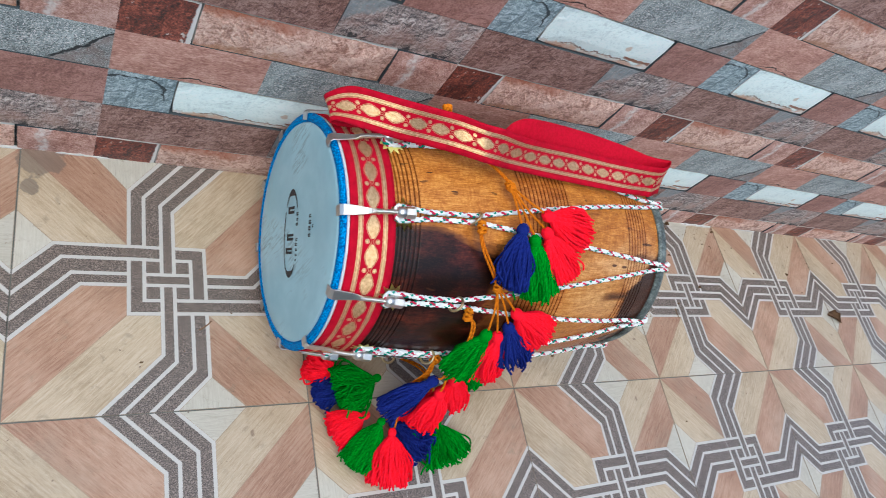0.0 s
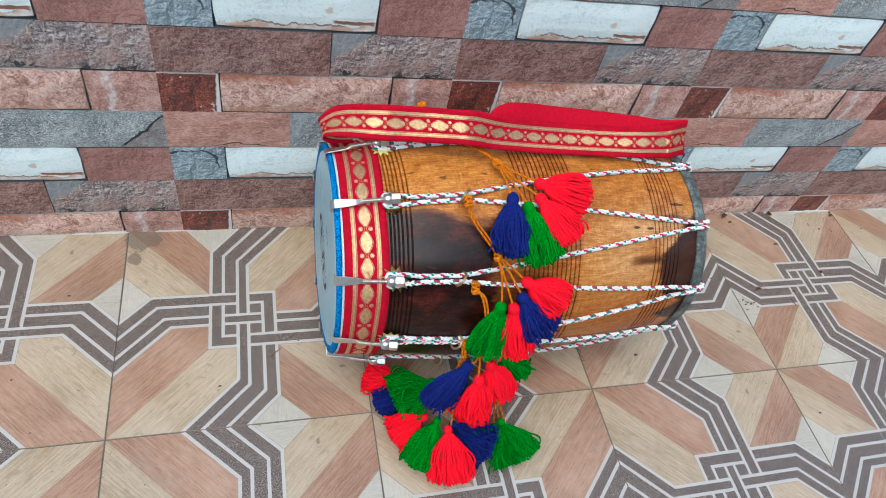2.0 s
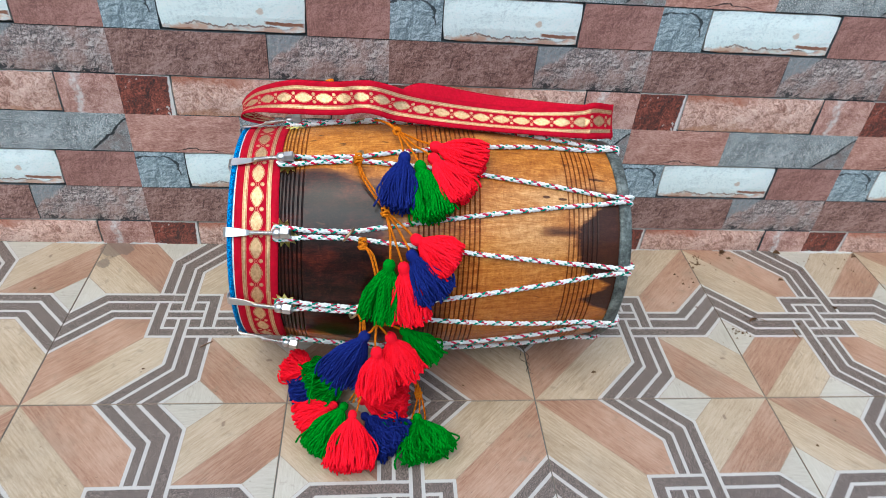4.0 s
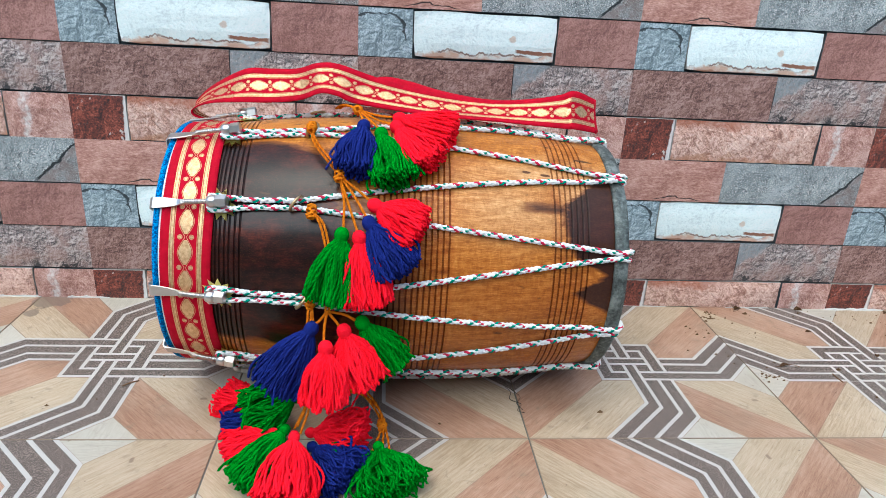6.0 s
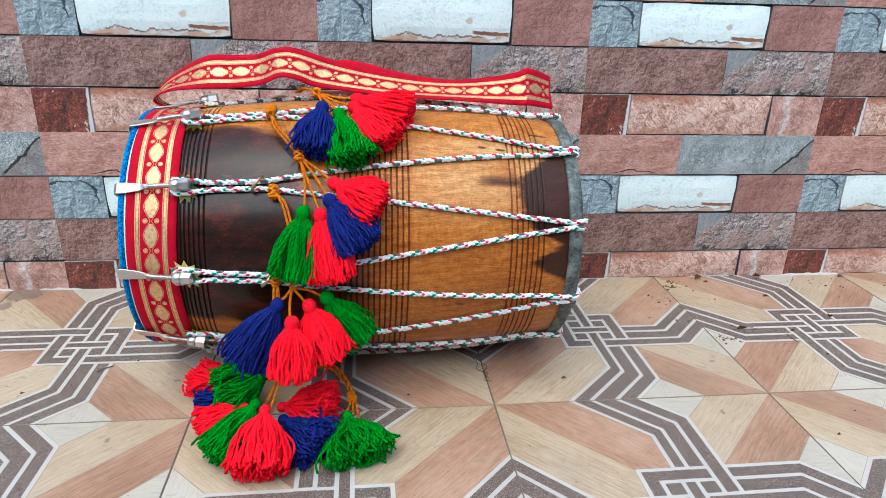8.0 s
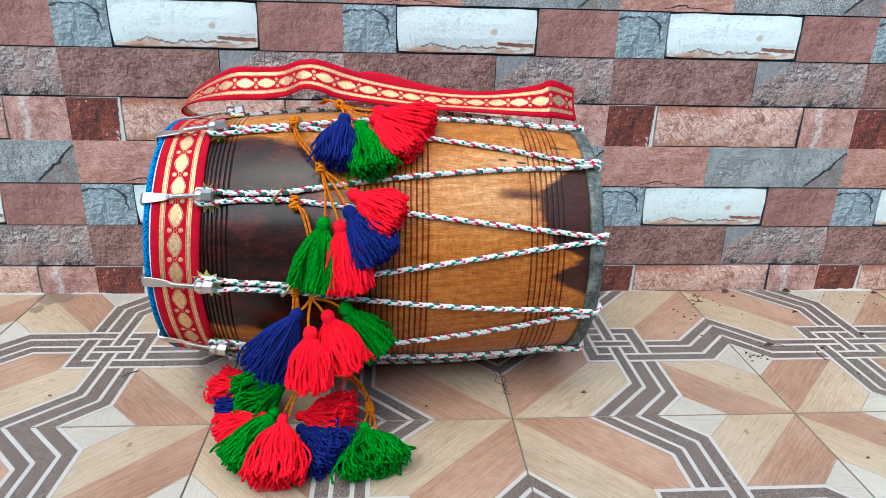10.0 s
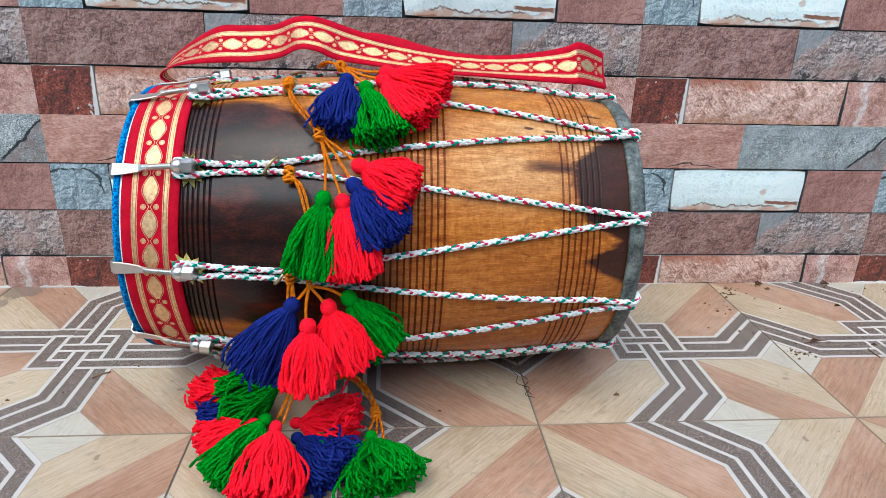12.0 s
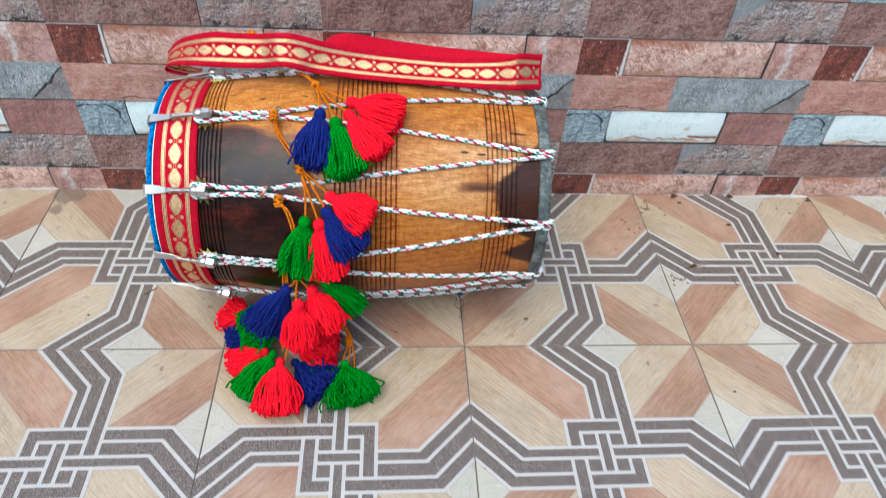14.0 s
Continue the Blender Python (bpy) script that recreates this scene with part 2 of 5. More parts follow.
    s["cream"] = m.done(m.mix(low, c, (0.5, 0.23, 0.11)))
    m, c, v = stone("pink_streaked_stone", [(0.25, 0.115, 0.09), (0.45, 0.245, 0.20), (0.63, 0.42, 0.365)], 1.2, 0.7, hatch=0.15)
    x, y, z = m.xyz(m.node("TexCoord").outputs["Object"])
    st = m.step(m.math("ABSOLUTE", m.math("SUBTRACT", m.math("MULTIPLY_ADD", m.noise(v, 45, 5), 0.03, x), 0.047)), 0.010, 0.003)
    s["pink"] = m.done(m.mix(m.math("MULTIPLY", st, m.step(m.noise(v, 120, 4), 0.4, 0.6, 0.3, 0.9)), c, (0.70, 0.66, 0.65)))
    # dark red stone, its top and one side chipped to white
    m, c, v = stone("dark_red_stone", [(0.035, 0.022, 0.022), (0.15, 0.042, 0.032), (0.38, 0.115, 0.075)], 0.75, 0.6, rough=0.55, hard=0.95, carve=0.5)
    x, y, z = m.xyz(m.node("TexCoord").outputs["Object"])
    jag = m.math("MULTIPLY_ADD", m.noise(v, 60, 4), 0.008, -0.004)
    rimx = m.step(m.math("ADD", m.math("MULTIPLY_ADD", z, -0.06, x), jag), 0.0795, 0.0815)
    rimz = m.step(m.math("ADD", z, m.math("MULTIPLY", jag, 0.4)), 0.0716, 0.0726)
    spot = m.math("MULTIPLY", m.step(m.noise(v, 110, 3), 0.60, 0.65, 0, 0.8), m.step(m.noise(v, 20, 2), 0.5, 0.6))
    s["red"] = m.done(m.mix(m.math("MAXIMUM", m.math("MAXIMUM", rimx, rimz), spot), c, (0.66, 0.64, 0.62)))
    return s


STONE = make_stones()
MORTAR = plain("dark_joint", (0.070, 0.088, 0.100), 0.9)
PALE_EDGE = plain("pale_chipped_edge", (0.62, 0.6, 0.57), 0.8)
# dark grey for the unseen wall added to cut light from the front
BLOCK_CEMENT = plain("light_block_cement", (0.20, 0.19, 0.175), 0.95, grain=20, vary=0.35)
CEMENT = plain("grey_cement", (0.36, 0.35, 0.33), 0.9, grain=120)


def wood_print(name, dark, mid, light):
    m = Nodes(name, 0.42)
    uv = m.node("TexCoord").outputs["UV"]
    mp = m.node("Mapping")
    m.put(mp.inputs[0], uv)
    mp.inputs["Scale"].default_value = (1.0, 15.0, 1.0)
    grain = m.noise(mp.outputs[0], 22, 6, 0.65, 0.6)
    fine = m.noise(mp.outputs[0], 110, 3, 0.65)
    big = m.noise(uv, 9, 3)
    f = m.math("MULTIPLY_ADD", grain, 0.45, m.math("MULTIPLY_ADD", fine, 0.32, m.math("MULTIPLY", big, 0.28)))
    col = m.ramp(f, (0.42, dark), (0.52, mid), (0.62, light))
    streak = m.node("Mapping")
    m.put(streak.inputs[0], uv)
    streak.inputs["Scale"].default_value = (1.0, 22.0, 1.0)
    pores = m.step(m.noise(streak.outputs[0], 55, 3, 0.6, 0.3), 0.56, 0.70, 0, 0.34)
    col = m.mix(pores, col, tuple(0.55 * c for c in dark))
    knot = m.step(m.noise(uv, 34, 2, 0.5), 0.735, 0.78)
    col = m.mix(m.math("MULTIPLY", knot, 0.6), col, (0.17, 0.10, 0.065))
    tone = m.math("MULTIPLY_ADD", m.island(), 0.10, 0.95)
    h = m.node("HueSaturation")
    m.put(h.inputs["Value"], tone)
    m.put(h.inputs["Color"], col)
    where = m.node("NewGeometry").outputs["Position"]
    dirt = m.step(m.noise(where, 7, 5, 0.6), 0.5, 0.72, 0, 0.3)
    col = m.mix(dirt, h.outputs[0], (0.33, 0.27, 0.2))
    scuff = m.math("MULTIPLY", m.step(m.noise(where, 55, 6, 0.7, 0.6), 0.54, 0.68), m.step(m.noise(where, 11, 4), 0.42, 0.65, 0.08, 0.6))
    col = m.mix(scuff, col, (0.25, 0.19, 0.13))
    specks = m.step(m.noise(where, 160, 2, 0.4), 0.73, 0.77, 0, 0.7)
    col = m.mix(specks, col, (0.13, 0.08, 0.05))
    # two dried water stains near the wall
    for sx, sy, size in ((-0.776, -0.014, 0.034), (-0.786, -0.064, 0.013)):
        d = m.node("VectorMath")
        d.operation = "DISTANCE"
        m.put(d.inputs[0], where)
        d.inputs[1].default_value = (sx, sy, 0)
        edge = m.math("MULTIPLY_ADD", m.noise(where, 45, 4), -size * 1.3, m.math("ADD", d.outputs["Value"], size * 0.65))
        col = m.mix(m.step(edge, size, size * 0.85, 0, 0.68), col, (0.15, 0.12, 0.10))
    m.bump(grain, 0.06, 0.001)
    return m.done(col, m.math("MULTIPLY_ADD", big, 0.16, 0.24))


CREAM_WOOD = wood_print("cream_wood_print", (0.355, 0.262, 0.165), (0.471, 0.371, 0.255), (0.551, 0.455, 0.338))
PINK_WOOD = wood_print("pink_wood_print", (0.265, 0.138, 0.087), (0.383, 0.224, 0.147), (0.468, 0.310, 0.222))
WHITE_PRINT = wood_print("off_white_print", (0.432, 0.399, 0.332), (0.510, 0.477, 0.402), (0.554, 0.523, 0.456))
LINE_PRINT = plain("pale_grey_line_print", (0.53, 0.51, 0.48), 0.42, grain=420, vary=0.22, bump=0.05)


def speckled():
    m = Nodes("speckled_taupe_print", 0.45)
    v = m.coord()
    a = m.noise(v, 900, 2)
    b = m.voronoi(v, 620)
    col = m.ramp(m.math("MULTIPLY_ADD", a, 0.6, m.math("MULTIPLY", b, 0.5)), (0.28, (0.028, 0.022, 0.019)), (0.5, (0.104, 0.082, 0.070)), (0.75, (0.30, 0.240, 0.205)))
    m.bump(a, 0.05, 0.001)
    return m.done(col, 0.3)


TAUPE = speckled()
TILE_SIDE = plain("brown_tile_edge", (0.33, 0.25, 0.18), 0.8)
GROUT = plain("dirty_grey_grout", (0.15, 0.152, 0.138), 0.95, grain=200, vary=0.45)


# ---- mesh helpers ----
def mesh_from(name, verts, faces, mats, idx=None, uvs=None, smooth=False):
    me = bpy.data.meshes.new(name)
    me.from_pydata([tuple(v) for v in verts], [], faces)
    for m in mats:
        me.materials.append(m)
    if idx is not None:
        me.polygons.foreach_set("material_index", idx)
    if uvs is not None:
        layer = me.uv_layers.new(name="UVMap")
        layer.data.foreach_set("uv", np.asarray(uvs, np.float32).ravel())
    if smooth:
        me.polygons.foreach_set("use_smooth", [True] * len(faces))
    me.update()
    return me


def place(name, me, parent=None, label="", matrix=None):
    ob = new(name, me)
    ob.parent = parent
    if matrix is not None:
        ob.matrix_local = matrix
    if label:
        tagged(ob, label)
    return ob


def part(name, bm, material, parent, label="", smooth=False, matrix=None):
    """One bmesh as one mesh object under a thing or a part."""
    me = bpy.data.meshes.new(name)
    bm.to_mesh(me)
    bm.free()
    me.materials.append(material)
    if smooth:
        me.polygons.foreach_set("use_smooth", [True] * len(me.polygons))
    return place(name, me, parent, label, matrix)


def box_bm(lo, hi, bevel=0.0, segments=2):
    bm = bmesh.new()
    bmesh.ops.create_cube(bm, size=1)
    for v in bm.verts:
        v.co = [lo[k] + (v.co[k] + 0.5) * (hi[k] - lo[k]) for k in range(3)]
    if bevel:
        bmesh.ops.bevel(bm, geom=bm.edges[:], offset=bevel, segments=segments, affect="EDGES", profile=0.5)
    return bm


def frames_along(pts):
    """Tangents and two carried normals along a path."""
    p = np.asarray(pts, float)
    t = np.gradient(p, axis=0)
    t /= np.linalg.norm(t, axis=1, keepdims=True) + 1e-12
    ref = np.array([0, 0, 1.0]) if abs(t[0][2]) < 0.9 else np.array([1.0, 0, 0])
    a = np.cross(t[0], ref)
    a /= np.linalg.norm(a)
    out = []
    for k in range(len(p)):
        a = a - t[k] * (a @ t[k])
        a /= np.linalg.norm(a) + 1e-12
        out.append(a.copy())
    a = np.array(out)
    return p, t, a, np.cross(t, a)


def tubes(paths, radius, sides=5, taper=None):
    """Verts and faces of round strands along paths, with closed ends."""
    verts, faces = [], []
    for pts in paths:
        p, t, a, b = frames_along(pts)
        n, base = len(p), len(verts)
        ang = np.arange(sides) * 2 * np.pi / sides
        r = np.full(n, radius) if taper is None else radius * np.asarray(taper(np.linspace(0, 1, n)))
        ring = p[:, None] + r[:, None, None] * (np.cos(ang)[None, :, None] * a[:, None] + np.sin(ang)[None, :, None] * b[:, None])
        verts.extend(ring.reshape(-1, 3).tolist())
        for k in range(n - 1):
            for s in range(sides):
                q = (s + 1) % sides
                faces.append((base + k * sides + s, base + k * sides + q, base + (k + 1) * sides + q, base + (k + 1) * sides + s))
        faces.append(tuple(base + s for s in range(sides))[::-1])
        faces.append(tuple(base + (n - 1) * sides + s for s in range(sides)))
    return verts, faces


def tube_ob(name, paths, radius, material, parent, label="", sides=6, taper=None):
    v, f = tubes(paths, radius, sides, taper)
    return place(name, mesh_from(name, v, f, [material], smooth=True), parent, label)


def spline(points, n):
    """A smooth path through points (Catmull-Rom)."""
    p = np.asarray(points, float)
    p = np.vstack([2 * p[0] - p[1], p, 2 * p[-1] - p[-2]])
    out = []
    m = len(p) - 3
    for u in np.linspace(0, m - 1e-9, n):
        k = int(u)
        t = u - k
        a, b, c, d = p[k], p[k + 1], p[k + 2], p[k + 3]
        out.append(0.5 * (2 * b + (c - a) * t + (2 * a - 5 * b + 4 * c - d) * t * t + (3 * b - a - 3 * c + d) * t ** 3))
    return np.array(out)


# ---- floor ----
ground = new("ground", mesh_from("ground", [(-60, -60, -0.03), (60, -60, -0.03), (60, 60, -0.03), (-60, 60, -0.03)], [(0, 1, 2, 3)], [CEMENT]))
tagged(ground, "plain grey cement ground under and around the tiles", "ground", kind="structure")
floor = part("floor", box_bm((-2.05, -1.62, -0.028), (2.85, 0.011, -0.0016)), GROUT, None)
tagged(floor, "porch floor of star patterned tiles with thin dirty joints", "floor", kind="structure")

# centres of the pale lines of the interlace, in tile widths: the upright run, and where its slanting run meets the tile's edge
LINE_X = (0.478, 0.522, 0.583, 0.6355)
LINE_S = (0.272, 0.344, 0.437, 0.516)
LINE_HALF = 0.0067


def tile_mesh():
    """One printed tile: a slab with the star and interlace pattern laid flush on it."""
    verts, faces, idx, uvs = [], [], [], []
    levels = {"z": 0.0}

    def add(poly, z, mat, grain=(1, 0)):
        base = len(verts)
        g = np.array(grain, float) / np.hypot(*grain)
        for u, v in poly:
            verts.append(((u - 0.5) * T, (0.5 - v) * T, z))
            uvs.append(((u * g[0] + v * g[1]) * T + 3 * g[1], (-u * g[1] + v * g[0]) * T))
        n = len(poly)
        area = sum(poly[k][0] * poly[(k + 1) % n][1] - poly[(k + 1) % n][0] * poly[k][1] for k in range(n))
        order = list(range(base, base + n))
        faces.append(tuple(order[::-1] if area > 0 else order))
        idx.append(mat)

    e, h = 0.0022, 0.0034
    lo, hi = -0.5 * T + e / 2 * 0.8, 0.5 * T - e / 2 * 0.8
    b = len(verts)
    for z, inset in ((-0.012, 0), (-0.0006, 0), (0.0, 0.0006)):
        for x, y in ((lo + inset, lo + inset), (hi - inset, lo + inset), (hi - inset, hi - inset), (lo + inset, hi - inset)):
            verts.append((x, y, z))
            uvs.append((x, y))
    for ring in (0, 4):
        for k in range(4):
            q = (k + 1) % 4
            faces.append((b + ring + k, b + ring + q, b + ring + 4 + q, b + ring + 4 + k))
            idx.append(5)
    faces.append((b + 8, b + 9, b + 10, b + 11))
    idx.append(5)

    def rot(poly):
        return [(1 - u, 1 - v) for u, v in poly]

    def shrink(poly, d=0.0013):
        c = np.mean(poly, axis=0)
        out = []
        n = len(poly)
        for k in range(n):
            p, a, q = (np.array(poly[(k + o) % n]) for o in (-1, 0, 1))
            d1, d2 = (a - p) / np.linalg.norm(a - p), (q - a) / np.linalg.norm(q - a)
            n1, n2 = np.array((-d1[1], d1[0])), np.array((-d2[1], d2[0]))
            if n1 @ (c - a) < 0:
                n1 = -n1
            if n2 @ (c - a) < 0:
                n2 = -n2
            m = (n1 + n2) / (1 + n1 @ n2 + 1e-9)
            out.append(tuple(np.clip(a + m * d, h, 1 - h)))
        return out

    A, B, D = LINE_S[0] - LINE_HALF * 1.41, LINE_X[0] - LINE_HALF, 1 - LINE_X[3] - LINE_HALF
    C = B - A
    E, F = LINE_S[3] + LINE_HALF * 1.41, LINE_X[3] + LINE_HALF
    G = F - E
    wood = [
        ([(0, 0), (A, 0), (B, C), (B, D), (D, D)], 1, (1, 1)),
        ([(0, 0), (D, D), (D, B), (C, B), (0, A)], 0, (1, 1)),
        ([(E, 0), (F + G, 0), (F, G)], 2, (1, 0)),
        ([(1, 1 - E), (1 - G, 1 - F), (1, 1 - F - G)], 2, (1, 0)),
        ([(F + G, 0), (1, 0), (F, 1 - F), (F, G)], 0, (1, -1)),
        ([(1, 0), (1, 1 - F - G), (1 - G, 1 - F), (F, 1 - F)], 1, (1, -1)),
    ]
    for poly, mat, grain in wood:
        add(shrink(poly), 0.00012, mat, grain)
        add(shrink(rot(poly)), 0.00012, mat, grain)

    def between(one, two, z, mat):
        for k in range(len(one) - 1):
            quad = [np.clip(q, h * 0.7, 1 - h * 0.7) for q in (one[k], one[k + 1], two[k + 1], two[k])]
            add([tuple(q) for q in quad], z, mat, (one[k + 1][0] - one[k][0], one[k + 1][1] - one[k][1]))

    def bent(k, d):
        """A line that comes in from the top edge, runs down, turns and leaves by the left edge."""
        x, s = LINE_X[k] + d, LINE_S[k] + d * 1.41421
        return [(s, 0), (x, x - s), (x, x), (x - s, x), (0, s)]

    def through_line(k, d):
        """A line that comes in from the left edge and leaves by the right edge."""
        x, s, s2 = LINE_X[k] + d, LINE_S[k] + d * 1.41421, LINE_S[1 - k] - d * 1.41421
        return [(0, s), (x - s, x), (1 - (1 - x - s2), x), (1, 1 - s2)]

    def swap(poly):
        return [(v, u) for u, v in poly]

    def stripe(one, two, turn=None):
        z = 0.0002 + levels["z"]
        for d, up, mat in ((LINE_HALF, 0.0, 3), (-LINE_HALF, 0.00005, 4)):
            a, b = one(-d), two(d)
            if turn:
                a, b = turn(a), turn(b)
            between(a, b, z + up, mat)
        levels["z"] += 0.0001

    def bend_pair(k, turn=None):
        stripe(lambda d: bent(k, d), lambda d: bent(k + 1, d), turn)

    def short(x0, x1, v0, v1, turn=None):
        stripe(lambda d: [(x0, v0 + d), (x1, v0 + d)], lambda d: [(x0, v1 + d), (x1, v1 + d)], turn)

    bend_pair(1), bend_pair(1, rot), bend_pair(2, rot), bend_pair(2)
    stripe(lambda d: through_line(0, d), lambda d: through_line(1, d))
    stripe(lambda d: through_line(0, d), lambda d: through_line(1, d), swap)
    a, b = 0.478 - LINE_HALF, 0.522 + LINE_HALF
    short(a, b, 1 - LINE_X[3], 1 - LINE_X[2]), short(a, b, LINE_X[2], LINE_X[3])
    short(LINE_X[2] - LINE_HALF, LINE_X[3] + LINE_HALF, 1 - LINE_X[3], 1 - LINE_X[2], swap)
    flat = [uvs[i] for f in faces for i in f]
    return mesh_from("floor_tile", verts, faces, [CREAM_WOOD, PINK_WOOD, WHITE_PRINT, LINE_PRINT, TAUPE, TILE_SIDE], idx, flat)


def wall_tile(turned):
    """The tile of the row along the wall, its edge run on under the stones."""
    me = TILE.copy()
    for v in me.vertices:
        if turned and v.co.x < -0.49 * T:
            v.co.x -= 0.0105
        if not turned and v.co.y > 0.49 * T:
            v.co.y += 0.0105
    return me


TILE = tile_mesh()
WALL_TILES = [wall_tile(True), wall_tile(False)]
for j in range(4):
    for i in range(-5, 7):
        m = Matrix.Translation(((i + 0.5) * T, -0.008 - (j + 0.5) * T, 0.0))
        if (i + j) % 2 == 0:
            m = m @ Matrix.Rotation(radians(-90), 4, "Z")
        place("tile", WALL_TILES[i % 2] if j == 0 else TILE, floor, matrix=m)

# ---- unseen wall, added to dim low light and reflections from the front ----
light_block_wall = part("wall_light_block", box_bm((-9, -5.2, -0.03), (9, -5.0, 3.2)), BLOCK_CEMENT, None)
tagged(light_block_wall, "unseen plain grey wall added to block low light", "wall", kind="structure")

# ---- wall ----
WALL_X0, WALL_ROW0 = 0.216, -0.018
wall = part("wall_stone", box_bm((-2.05, 0.0115, -0.028), (2.85, 0.16, 0.897)), MORTAR, None)
tagged(wall, "wall clad in multicoloured rough stone look tiles", "wall", kind="structure")
# rows from the floor up: height, then stones as (start, end, kind, depth of relief)
COURSES = [
    (0.074, [(0, 0.089, "red", 0.4), (0.089, 0.360, "cream", 1.6), (0.360, WALL_P, "pink", 0.8)]),
    (0.079, [(0, 0.257, "maroon", 0.5), (0.257, WALL_P, "rough", 1.6)]),
    (0.0765, [(0, 0.088, "slate", 0.9), (0.088, 0.324, "white", 0.75), (0.324, WALL_P, "rose", 0.6)]),
    (0.0755, [(0, 0.196, "terracotta", 0.5), (0.196, WALL_P, "granite", 0.6)]),
]
# dark joints round each kind of stone, in mm: left, right, bottom, top
GAPS = {
    "red": (0, 0.8, 0, 1.0), "cream": (0.4, 1.4, 0.5, 1.1), "pink": (0.2, 0, 0, 1.4),
    "maroon": (0, 0.9, 1.0, 0.4), "rough": (0, 0, 0.8, 0.8), "slate": (0, 0.6, 0.1, 0.8),
    "white": (0.8, 1.1, 1.4, 0.8), "rose": (0.3, 0, 0.3, 0.8), "terracotta": (0, 0, 0.6, 0), "granite": (0, 0, 0.9, 0),
}


def brick_mesh(kind, w, hgt, relief, seed, cut=0.0):
    """A stone face with broken edges and relief; its origin at the lower left corner."""
    rng = random.Random(seed)
    nx, nz = max(3, int(w / 0.03)), 3
    gl, gr, gb, gt = (0.001 * v for v in GAPS[kind])
    pts, faces, idx = [], [], []
    xs = [gl + (w - gl - gr) * k / nx for k in range(nx + 1)]
    zs = [cut + gb + (hgt - cut - gb - gt) * k / nz for k in range(nz + 1)]
    rough = {"white": 0.0022, "cream": 0.0022, "rough": 0.0012, "pink": 0.0009}.get(kind, 0.0005)
    for k, z in enumerate(zs):
        for i, x in enumerate(xs):
            edge = i in (0, nx) or k in (0, nz)
            dx = -rng.random() * rough * (1 if i == nx and gr else -1 if i == 0 and gl else 0) + (0 if edge else (rng.random() - 0.5) * 0.006)
            dz = -rng.random() * rough * (1 if k == nz and gt else -1 if k == 0 and gb else 0)
            if kind == "white" and i in (0, nx) and k in (0, nz):
                dx *= 2.0
                dz = (-1 if k == nz else 1) * 0.0030
            gaps = [g for g, on in ((gl, i == 0), (gr, i == nx), (gb, k == 0), (gt, k == nz)) if on]
            deep = max(gaps, default=0) > 0.0005
            y = (0.0020 if deep and relief > 0.7 else 0.0002) if edge else -0.0003 - rng.random() * 0.0016 * relief
            pts.append((x + dx, y, z + dz))
    row = nx + 1
    for k in range(nz):
        for i in range(nx):
            a = k * row + i
            faces.append((a, a + 1, a + row + 1, a + row))
            idx.append(0)
    loop = [*range(row), *[k * row + nx for k in range(1, nz + 1)], *[nz * row + i for i in range(nx - 1, -1, -1)], *[k * row for k in range(nz - 1, 0, -1)]]
    base = len(pts)
    for a in loop:
        pts.append((pts[a][0], 0.0125, pts[a][2]))
    n = len(loop)
    for k in range(n):
        faces.append((loop[(k + 1) % n], loop[k], base + k, base + (k + 1) % n))
        idx.append(1)
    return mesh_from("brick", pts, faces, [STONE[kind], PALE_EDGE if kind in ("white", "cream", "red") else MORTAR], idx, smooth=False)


shapes = {}
z = WALL_ROW0
for row in range(12):
    hgt, stones = COURSES[row % 4]
    cut = 0.018 if row == 0 else 0.0
    for a, b, kind, relief in stones:
        key = (kind, row == 0)
        if key not in shapes:
            shapes[key] = brick_mesh(kind, b - a, hgt, relief, len(shapes), cut)
        for n in range(-4, 5):
            place("brick", shapes[key], wall, matrix=Matrix.Translation((WALL_X0 + n * WALL_P + a, 0.0, z)))
    z += hgt

